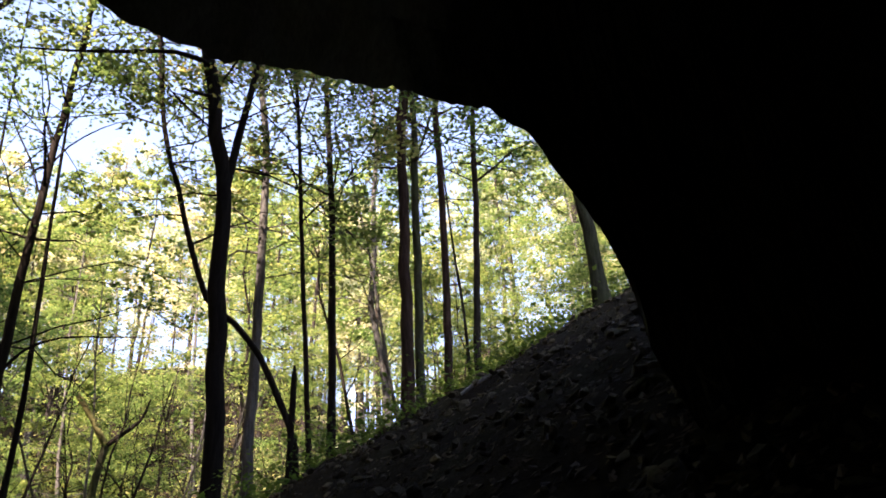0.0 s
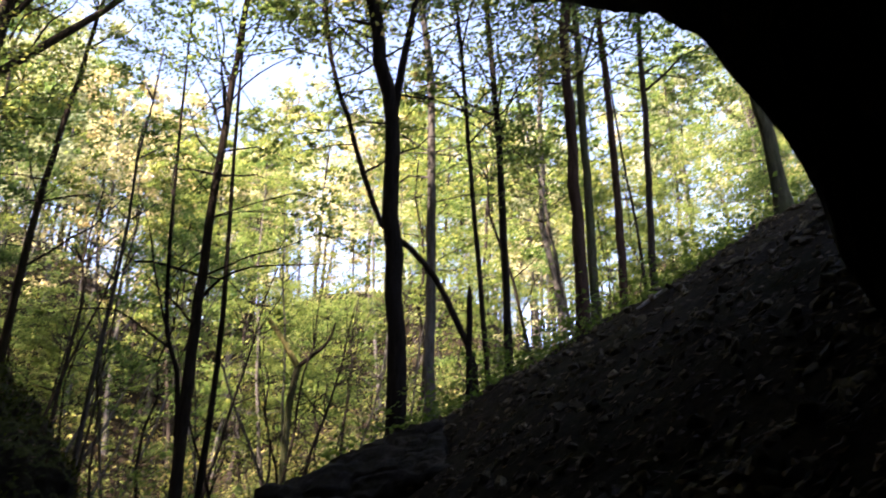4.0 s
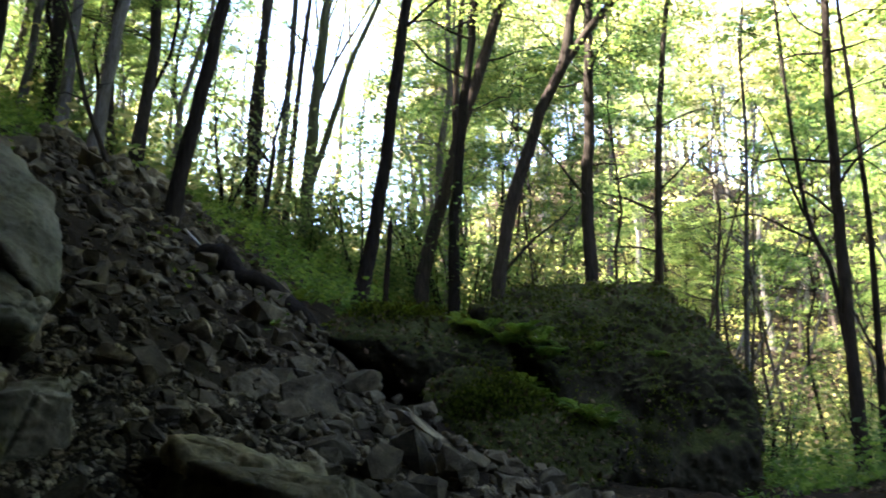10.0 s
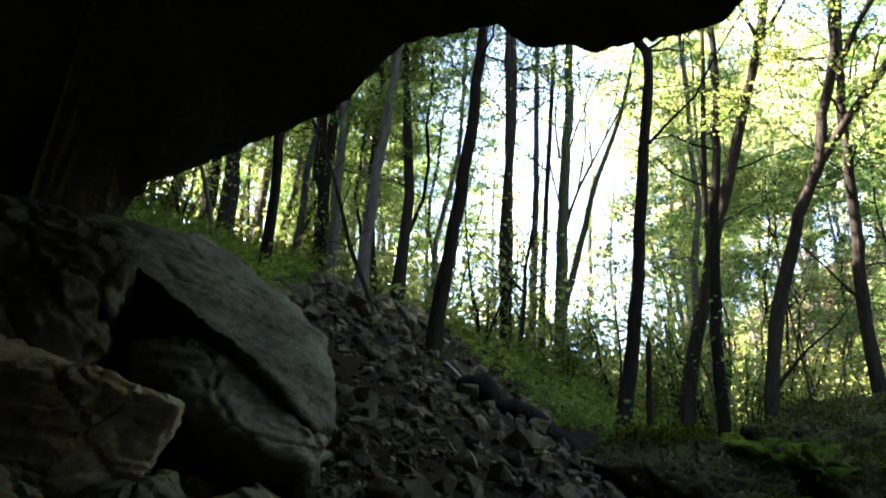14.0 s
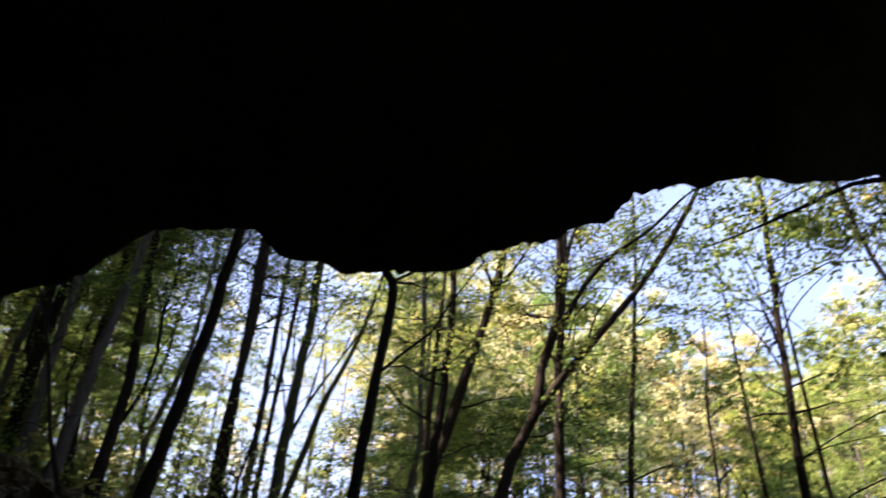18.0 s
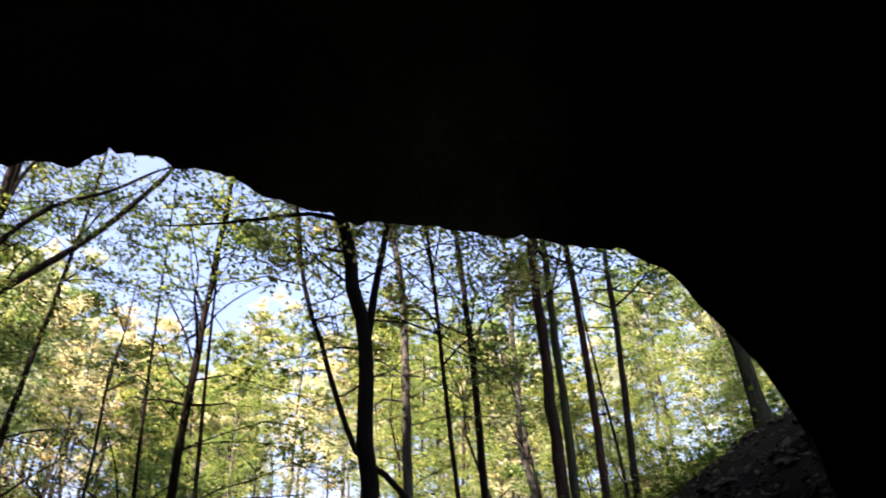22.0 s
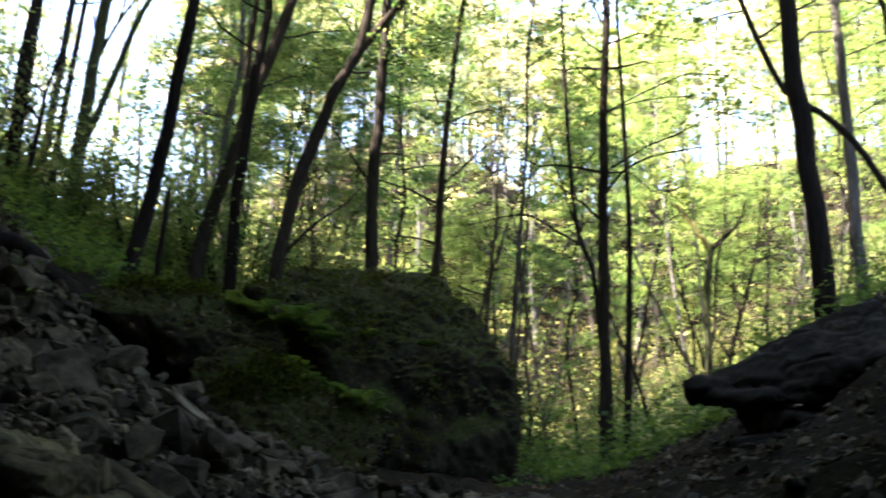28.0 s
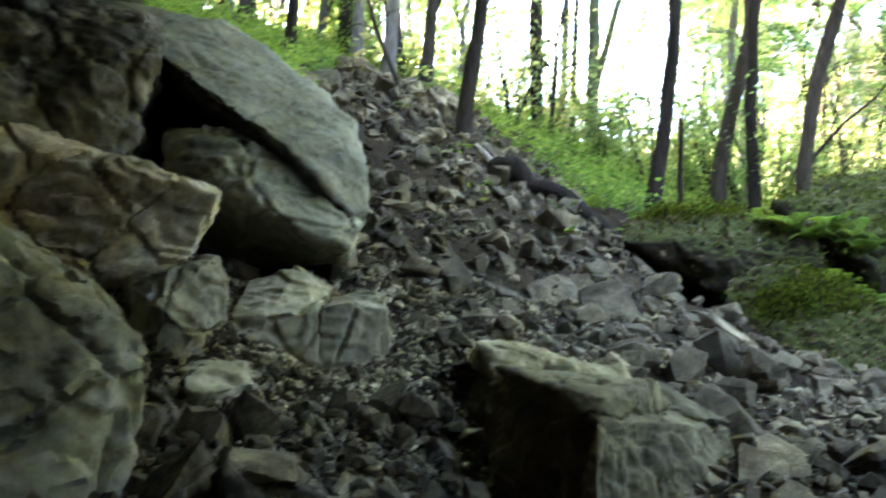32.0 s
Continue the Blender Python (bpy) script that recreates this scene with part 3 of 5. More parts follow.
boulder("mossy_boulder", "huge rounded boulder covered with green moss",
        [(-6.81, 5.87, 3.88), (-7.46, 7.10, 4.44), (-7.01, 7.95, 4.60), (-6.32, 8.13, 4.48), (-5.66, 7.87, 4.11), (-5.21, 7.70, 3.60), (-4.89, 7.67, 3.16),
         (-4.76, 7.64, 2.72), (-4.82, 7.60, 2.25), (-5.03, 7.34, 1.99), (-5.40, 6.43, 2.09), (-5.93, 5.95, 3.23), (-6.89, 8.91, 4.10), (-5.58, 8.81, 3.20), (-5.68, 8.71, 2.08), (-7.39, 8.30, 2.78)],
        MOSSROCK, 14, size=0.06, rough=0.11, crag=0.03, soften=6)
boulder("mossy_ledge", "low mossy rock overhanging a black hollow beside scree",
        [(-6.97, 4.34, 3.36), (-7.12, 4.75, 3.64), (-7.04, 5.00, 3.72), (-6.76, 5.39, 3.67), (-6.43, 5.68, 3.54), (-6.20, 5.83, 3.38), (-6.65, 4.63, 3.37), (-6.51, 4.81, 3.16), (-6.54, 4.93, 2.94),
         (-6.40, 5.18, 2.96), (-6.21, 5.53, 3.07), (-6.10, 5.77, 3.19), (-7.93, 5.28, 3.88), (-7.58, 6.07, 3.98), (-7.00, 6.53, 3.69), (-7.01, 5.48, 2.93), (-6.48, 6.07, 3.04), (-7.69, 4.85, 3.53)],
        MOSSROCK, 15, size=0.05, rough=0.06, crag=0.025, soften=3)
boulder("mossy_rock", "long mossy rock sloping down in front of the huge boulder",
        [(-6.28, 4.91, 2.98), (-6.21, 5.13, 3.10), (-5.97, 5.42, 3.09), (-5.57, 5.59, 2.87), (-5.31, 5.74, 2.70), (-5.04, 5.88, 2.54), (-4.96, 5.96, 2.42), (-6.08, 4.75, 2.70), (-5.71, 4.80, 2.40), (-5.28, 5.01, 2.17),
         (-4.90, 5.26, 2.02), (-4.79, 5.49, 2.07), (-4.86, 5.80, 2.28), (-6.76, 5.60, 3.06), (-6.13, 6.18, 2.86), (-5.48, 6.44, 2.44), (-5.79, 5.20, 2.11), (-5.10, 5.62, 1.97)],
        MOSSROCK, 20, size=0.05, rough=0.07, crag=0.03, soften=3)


def rock_ledge():
    """A jutting ledge in layers: a thick top plate over a recessed body, with a thinner plate below."""
    foot = Vector((-1.7, 6.2, 2.2))
    ob = thing("rock_ledge", foot, "dark jutting ledge of layered rock at the foot of the slope", "rock")
    pieces = [("top_plate", [(-2.42, 5.94, 2.62), (-2.40, 5.98, 2.53), (-2.02, 6.72, 2.98), (-1.44, 7.13, 3.40), (-1.30, 6.52, 3.22), (-1.12, 5.89, 2.72), (-1.75, 5.72, 2.46),
                             (-2.1, 5.85, 2.44), (-1.98, 6.66, 2.72), (-1.3, 6.9, 3.0), (-1.2, 5.95, 2.45)], 16),
              ("body", [(-2.12, 5.98, 2.5), (-1.9, 6.6, 2.75), (-1.45, 7.0, 3.1), (-1.15, 5.95, 2.55), (-1.5, 5.62, 2.3), (-1.45, 6.61, 2.25), (-2.0, 6.15, 2.2), (-1.7, 5.7, 2.15)], 23),
              ("lower_plate", [(-2.08, 5.78, 2.24), (-1.95, 6.25, 2.32), (-1.3, 5.7, 2.34), (-1.5, 5.35, 2.12), (-1.85, 5.5, 2.06), (-1.4, 6.2, 2.1), (-2.0, 5.85, 2.1)], 24)]
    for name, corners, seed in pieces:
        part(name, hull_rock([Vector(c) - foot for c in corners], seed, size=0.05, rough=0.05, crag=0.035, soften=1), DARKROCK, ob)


rock_ledge()


# ---- trees ----
def crown_sprays(rng, trunk, lo, hi, reach, sprays, leaves, leaf, droop=0.15, blades=False):
    """Boughs with twigs round a trunk, each twig a flat tuft of leaves: arrays of the boughs' tubes and of the leaves."""
    boughs, base, way, up = [], [], [], []
    zs = trunk[:, 2]
    for _ in range(sprays):
        f = rng.random() ** 0.8
        z = lo + (hi - lo) * f
        i = min(len(zs) - 1, int(np.searchsorted(zs, z)))
        o = trunk[i]
        t = rng.random() * 2 * np.pi
        ln = reach * (0.45 + 0.75 * rng.random()) * (1.0 - 0.55 * f)
        rise = 0.25 + 0.5 * rng.random()
        s = np.linspace(0, 1, 5)
        d = np.array([np.cos(t), np.sin(t), 0])
        wob = rng.standard_normal((5, 3)) * 0.06 * ln * s[:, None]
        p = o + d * (s * ln)[:, None] + np.array([0, 0, 1.0]) * (ln * (rise * s - droop * 3 * s * s))[:, None] + wob
        boughs.append(tube(p, np.linspace(0.011, 0.003, 5) * (0.5 + ln / 3), 4))
        sd = np.array([-d[1], d[0], 0])
        tufts = 5 + int(4 * rng.random())
        for _ in range(tufts):
            q = 0.25 + 0.75 * rng.random() ** 0.7
            k = min(3, int(q * 4))
            root = p[k] * (1 - (q * 4 - k)) + p[k + 1] * (q * 4 - k)
            w0 = d * (0.5 + 0.5 * rng.random()) + sd * (rng.random() * 2 - 1) * 1.2 + np.array([0, 0, rng.standard_normal() * 0.25])
            w0 /= np.linalg.norm(w0)
            tl = 0.15 * ln * (0.7 + 0.8 * rng.random()) + 0.12
            tip = root + w0 * tl * 1.3
            if not blades:
                boughs.append(tube(np.array([root, (root + tip) / 2 + [0, 0, 0.02], tip]), [0.006, 0.004, 0.002], 3))
            n = max(3, int(leaves / tufts * (0.5 + rng.random())))
            a = rng.random(n)
            side = np.cross(w0, [0, 0, 1.0])
            c = root + w0 * (a * tl * 1.35)[:, None] + side * (rng.standard_normal(n) * tl * 0.33)[:, None] + np.array([0, 0, 1.0]) * (rng.standard_normal(n) * tl * 0.09)[:, None]
            base.append(c)
            way.append(w0 + side * (np.sign(rng.standard_normal(n)) * 0.9)[:, None] + rng.standard_normal((n, 3)) * [0.4, 0.4, 0.3])
            tilt = np.array([rng.standard_normal() * 0.3, rng.standard_normal() * 0.3, 1.0])
            up.append(tilt + rng.standard_normal((n, 3)) * 0.35)
    base, way, up = np.concatenate(base), np.concatenate(way), np.concatenate(up)
    size = leaf * (0.6 + 0.7 * rng.random(len(base)))
    return joined(boughs), (blade_arrays if blades else leaf_arrays)(base, way, up, size, size * 0.66)


def dress(tree, rng, trunk, lo, hi, reach, sprays, leaves, leaf, foliage, bark, blades=False):
    b, lv = crown_sprays(rng, trunk, lo, hi, reach, sprays, leaves, leaf, blades=blades)
    tagged(part("branchwork", raw_mesh("branchwork", *b), bark, tree), kind="stuff")
    tagged(part("crown", raw_mesh("crown", *lv), foliage, tree), kind="stuff")


TREE_SEED = [100]


def grow(label, bark, r, points, stems=(), top=None, crown=True, foliage=None):
    """One forest tree from its foot up through the given points, drawn on to its full height, with its side stems and its crown."""
    TREE_SEED[0] += 1
    rng = np.random.default_rng(TREE_SEED[0])
    x, y, z = points[0]
    foot = np.array([x, y, min(z, ground_z(x, y)) - 0.1])
    tree = thing("tree", (x, y, foot[2] + 0.1), label, "tree", "forest trees")
    pts = [foot] + [np.array(p) for p in points[(0 if z - foot[2] > 0.5 else 1):]]
    if top is None:
        top = max(pts[-1][2] + 3.5, foot[2] + 13 + 3 * rng.random())
    lean = (pts[-1] - pts[-2]) / max(0.3, pts[-1][2] - pts[-2][2])
    lean[:2] = np.clip(lean[:2], -0.3, 0.3)
    lean[2] = 1
    while pts[-1][2] < top - 1:
        lean[:2] = lean[:2] * 0.7 + rng.standard_normal(2) * 0.05
        pts.append(pts[-1] + lean * min(2.5, max(1.0, top - pts[-1][2])))
    at = np.array([x, y, foot[2] + 0.1])
    path = spline(pts) - at
    f = np.linspace(0, 1, len(path))
    rad = r * (1.04 - 0.8 * f) * (1 + 0.55 * np.exp(-f * len(path) * 0.35 / 0.3))
    path = path + rng.standard_normal(path.shape) * [0.25, 0.25, 0] * r * 0.4
    part("trunk", raw_mesh("trunk", *tube(path, rad, 12, rng, 0.05), True), bark, tree)
    for rs, sp in stems:
        q = [np.array(p) for p in sp]
        if np.min(np.linalg.norm(path + at - q[0], axis=1)) > 0.5:      # a stem of its own from the ground
            q[0] = np.array([q[0][0], q[0][1], min(q[0][2], ground_z(q[0][0], q[0][1]) - 0.05)])
        else:                                                           # or one that leaves the trunk
            k = int(np.argmin(np.linalg.norm(path + at - q[0], axis=1)))
            q.insert(0, path[max(0, k - 2)] + at)
        e = (q[-1] - q[-2]) / np.linalg.norm(q[-1] - q[-2])
        for _ in range(3):
            e = e * 0.8 + np.array([0, 0, 0.3])
            q.append(q[-1] + e * 1.1)
        sp = spline(q) - at
        part("stem", raw_mesh("stem", *tube(sp, rs * np.linspace(1.05, 0.25, len(sp)), 9, rng, 0.05), True), bark, tree)
    for _ in range(3 + int(5 * rng.random())):                         # dead and thin limbs on the lower trunk
        i = int(len(path) * (0.25 + 0.5 * rng.random()))
        t, ln = rng.random() * 6.28, 0.5 + 1.6 * rng.random()
        s = np.linspace(0, 1, 6)[:, None]
        p = path[i] + s * ln * np.array([np.cos(t), np.sin(t), 0.25 + 0.5 * rng.random()]) + rng.standard_normal((6, 3)) * 0.05 * s * ln
        part("limb", raw_mesh("limb", *tube(p, np.linspace(min(0.022, rad[i] * 0.5), 0.005, 6), 5), True), bark, tree)
    if crown:
        h = path[-1][2]
        dress(tree, rng, path, h * (0.22 if x > -8 else 0.4), h, 2.3, 58 if x > -8 else 42, 150, 0.074, foliage or (GOLD if rng.random() < 0.35 else LEAF), bark)
    return tree


def snag(r, points):
    x, y, z = points[0]
    g = ground_z(x, y)
    ob = thing("tree_stump", (x, y, g), "thin dark broken stump standing upright", "stump")
    rng = np.random.default_rng(7)
    p = spline([(x, y, g - 0.1)] + [q for q in points[1:]], 0.12) - np.array([x, y, g])
    rad = r * (1.1 - 0.25 * np.linspace(0, 1, len(p)))
    rad[-1] *= 0.35
    part("trunk", raw_mesh("trunk", *tube(p, rad, 9, rng, 0.08)), ROTTEN, ob)


FORKED = grow("dark forked forest tree on the crest of the slope", DARK, 0.105, [(-2.23, 9.03, 4.03), (-2.29, 9.02, 5.29), (-2.35, 9.00, 6.63), (-2.35, 9.00, 7.42), (-2.50, 8.96, 8.32), (-2.66, 8.92, 9.38)], stems=[(0.055, [(-2.35, 9.00, 7.38), (-2.25, 9.03, 8.27), (-2.10, 9.06, 9.29)])])
grow("tall straight tree with dark reddish-brown bark", BROWN, 0.080, [(-0.35, 10.44, 5.38), (-0.35, 10.44, 6.76), (-0.34, 10.44, 8.36), (-0.31, 10.45, 9.94)])
grow("slender tree with pale mossy bark beside a darker one", MOSSY, 0.062, [(-0.22, 11.20, 5.77), (-0.20, 11.20, 7.30), (-0.20, 11.20, 8.95), (-0.19, 11.20, 10.49)])
grow("thin straight tree with brown bark on the slope", BROWN, 0.058, [(0.17, 12.06, 6.42), (0.19, 12.03, 8.85), (0.16, 11.96, 11.23)])
grow("slim straight tree with a thin leaning side stem", BARK, 0.053, [(0.61, 12.55, 6.81), (0.72, 12.52, 9.11), (0.79, 12.46, 11.23)], stems=[(0.028, [(0.53, 13.06, 7.02), (0.46, 13.06, 7.78), (0.38, 13.05, 8.59)])])
grow("slim straight tree with grey-brown bark", BARK, 0.058, [(-1.43, 11.96, 5.77), (-1.47, 11.92, 8.87), (-1.59, 11.81, 11.57)])
grow("very thin young tree with dark bark", DARK, 0.034, [(-1.58, 10.92, 5.01), (-1.74, 10.88, 7.80), (-1.88, 10.76, 10.49)])
grow("pale grey barked tree slightly curved at the base", PALE, 0.070, [(-2.38, 11.28, 4.87), (-2.36, 11.28, 7.17), (-2.36, 11.23, 9.48), (-2.50, 11.12, 11.16)])
grow("crooked tree leaning far over behind a dark trunk", DARK, 0.042, [(-1.66, 10.40, 4.88), (-1.86, 10.37, 5.45), (-2.11, 10.32, 6.00), (-2.42, 10.25, 6.41), (-2.75, 10.15, 6.72), (-3.00, 10.06, 7.44), (-3.22, 9.97, 8.27), (-3.44, 9.85, 9.13)])
grow("thick pale mossy trunk leaning beside the rock wall", MOSSY, 0.085, [(2.09, 10.36, 6.74), (2.03, 10.36, 7.61), (1.93, 10.36, 8.51)])
GULLY = grow("dark slender tree with two thin side stems in the gully", DARK, 0.080, [(-5.39, 10.72, 2.43), (-5.41, 10.72, 3.55), (-5.41, 10.71, 5.37), (-5.37, 10.73, 7.36), (-5.20, 10.71, 10.56), (-5.12, 10.71, 11.70)], stems=[(0.040, [(-5.39, 10.72, 2.73), (-5.46, 10.69, 4.19), (-5.55, 10.64, 5.15), (-5.71, 10.56, 5.63), (-5.80, 10.50, 6.83), (-5.84, 10.45, 8.21)]), (0.050, [(-5.42, 11.26, 2.84), (-5.32, 11.32, 5.49), (-5.34, 11.31, 7.12), (-5.37, 11.27, 8.45)])])
grow("slim tree with grey-brown bark behind the mossy boulder", BARK, 0.080, [(-9.11, 11.91, 5.56), (-9.07, 11.93, 7.45), (-9.00, 11.97, 9.03), (-8.85, 12.04, 10.71)])
grow("straight grey-brown tree rising behind the mossy boulder", BARK, 0.110, [(-8.93, 10.12, 5.25), (-8.99, 10.06, 6.42), (-8.95, 10.08, 7.35), (-8.92, 10.07, 9.84), (-8.88, 10.09, 10.43), (-8.75, 10.15, 12.77)])
LEANING = grow("leaning tree forked high above the mossy boulder", BARK, 0.105, [(-9.57, 8.79, 4.99), (-9.48, 8.89, 6.28), (-9.14, 9.20, 8.00), (-8.89, 9.44, 8.79), (-8.79, 9.51, 9.65), (-8.56, 9.68, 10.60), (-8.49, 9.71, 12.38)], stems=[(0.070, [(-8.55, 9.73, 9.45), (-7.90, 10.23, 10.49), (-7.27, 10.65, 11.47), (-6.52, 11.08, 12.94)])])
IVY = grow("ivy-grown leaning tree with an upright second stem", BARK, 0.110, [(-11.07, 8.57, 5.63), (-10.89, 8.78, 6.99), (-10.73, 8.95, 8.13), (-10.51, 9.20, 9.43), (-10.13, 9.58, 11.55), (-9.92, 9.76, 13.01)], stems=[(0.060, [(-10.78, 8.90, 7.85), (-10.79, 8.88, 8.96), (-10.70, 8.95, 11.67)])])
grow("dark straight tree beside a leaning one", DARK, 0.090, [(-10.38, 8.64, 5.05), (-10.38, 8.61, 6.51), (-10.33, 8.66, 8.19)])
grow("dark slim slightly bent tree at the edge of scree", DARK, 0.085, [(-9.00, 5.97, 4.13), (-8.87, 6.16, 5.77), (-8.80, 6.23, 7.32), (-8.70, 6.35, 9.44), (-8.79, 6.21, 9.83)])
grow("dark slim tree leaning over the head of the scree", DARK, 0.090, [(-9.86, 3.91, 4.86), (-9.82, 4.00, 6.02), (-9.74, 4.16, 7.59), (-9.69, 4.26, 9.32), (-9.68, 4.31, 10.03)])
grow("tall straight tree on the leafy bank", BARK, 0.085, [(-13.42, 6.70, 6.93), (-13.43, 6.65, 9.56), (-13.48, 6.55, 12.56), (-13.49, 6.53, 13.37)])
grow("tall slim pale tree on the leafy bank", PALE, 0.075, [(-14.98, 8.01, 7.95), (-14.97, 8.02, 10.64), (-14.98, 7.98, 14.04), (-14.99, 7.97, 14.51)])
grow("thin crooked tree on the leafy bank", BARK, 0.060, [(-14.46, 7.94, 7.71), (-14.42, 7.98, 11.01), (-14.37, 8.05, 13.68), (-14.38, 8.03, 14.16)])
FANNED = grow("ivy-green tree with fanning upper limbs", MOSSY, 0.120, [(-13.84, 8.02, 6.83), (-13.84, 8.00, 9.52), (-13.79, 8.08, 11.98), (-13.79, 8.07, 13.35), (-13.77, 8.09, 13.94)], stems=[(0.070, [(-13.76, 8.14, 8.36), (-13.62, 8.36, 9.51), (-13.52, 8.50, 10.35), (-13.27, 8.87, 11.70)])])
grow("dark slim tree with a small fork above the big boulder", DARK, 0.070, [(-11.12, 2.04, 6.06), (-11.12, 2.02, 7.42), (-11.14, 1.96, 8.52)], stems=[(0.040, [(-11.13, 1.98, 8.09), (-11.12, 2.07, 8.45), (-11.09, 2.22, 8.76)])])
grow("tall dark tree at the top of the bank", BARK, 0.090, [(-15.54, 3.83, 8.67), (-15.57, 3.69, 10.35), (-15.62, 3.54, 11.81)])
grow("pale barked tree leaning slightly at the top of the bank", PALE, 0.095, [(-15.01, 3.91, 8.53), (-15.02, 3.85, 10.71), (-15.03, 3.81, 11.93)])
grow("pale green barked tree leaning on the bank", PALE, 0.110, [(-14.36, 4.35, 7.69), (-14.35, 4.36, 9.25), (-14.29, 4.56, 12.37), (-14.28, 4.61, 12.91)])
grow("thick trunk at the top of the bank near the cave lip", BARK, 0.150, [(-15.88, 2.08, 9.46), (-15.88, 2.02, 10.26)])
snag(0.035, [(-1.58, 9.50, 4.46), (-1.55, 9.51, 5.52)])
snag(0.037, [(-9.37, 6.66, 4.91), (-9.36, 6.68, 5.71)])



# ---- the wood behind: a few kinds of tree, each set many times ----
def wood_tree(seed, height, r, bark, foliage, label, low, sprays, leaf, reach, leaves=165):
    rng = np.random.default_rng(seed)
    tree = thing("tree", (0, 0, 0), label, "tree", "trees of the wood behind")
    n = 12
    f = np.linspace(0, 1, n)
    p = np.stack([np.cumsum(rng.standard_normal(n)) * 0.10, np.cumsum(rng.standard_normal(n)) * 0.10, f * height - 0.3], 1)
    p[:, :2] -= p[0, :2]
    part("trunk", raw_mesh("trunk", *tube(p, r * 0.85 * (1.05 - 0.85 * f) * (1 + 0.4 * np.exp(-f * 30)), 8, rng, 0.05), True), bark, tree)
    dress(tree, rng, p, height * low, height, reach, sprays, leaves, leaf, foliage, bark, True)
    return tree


KINDS = [wood_tree(11, 15, 0.13, BARK, LEAF, "tall slender broadleaf tree with green leaves", 0.25, 62, 0.076, 2.8),
         wood_tree(12, 13, 0.09, PALE, LEAF, "slim pale-barked tree with layered green leaves", 0.12, 64, 0.074, 2.6),
         wood_tree(13, 16, 0.16, BARK, GOLD, "tall tree with yellowing autumn leaves", 0.3, 62, 0.08, 3.0),
         wood_tree(14, 10, 0.06, DARK, LEAF, "young thin tree with spreading green sprays", 0.08, 52, 0.07, 2.2),
         wood_tree(15, 14, 0.12, PALE, GOLD, "pale-barked tree with yellow-green leaves", 0.2, 62, 0.076, 2.8),
         wood_tree(16, 7, 0.045, DARK, LEAF, "leafy sapling with a thin dark stem", 0.08, 50, 0.066, 1.8)]
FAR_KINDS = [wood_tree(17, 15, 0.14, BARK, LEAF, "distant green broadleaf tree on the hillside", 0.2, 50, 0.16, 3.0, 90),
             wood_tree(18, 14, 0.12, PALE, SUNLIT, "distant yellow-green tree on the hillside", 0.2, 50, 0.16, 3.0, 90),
             wood_tree(19, 16, 0.15, PALE, SUNLIT, "distant pale-stemmed autumn tree on the hillside, leaves paled as by haze", 0.3, 48, 0.16, 3.0, 90)]


def tree_arrays(kind):
    """The trunk and the leaves of a built tree, as arrays of vertices and triangles."""
    out = []
    for ob in kind.children:
        if ob.name.startswith("branchwork"):
            continue
        v = np.empty(len(ob.data.vertices) * 3, dtype=np.float32)
        ob.data.vertices.foreach_get("co", v)
        f = np.empty(len(ob.data.loops), dtype=np.int32)
        ob.data.loops.foreach_get("vertex_index", f)
        k = ob.data.polygons[0].loop_total
        f = f.reshape(-1, k)
        if k == 4:
            f = np.concatenate([f[:, [0, 1, 2]], f[:, [0, 2, 3]]])
        out.append((v.reshape(-1, 3), f, ob.data.materials[0]))
    return out


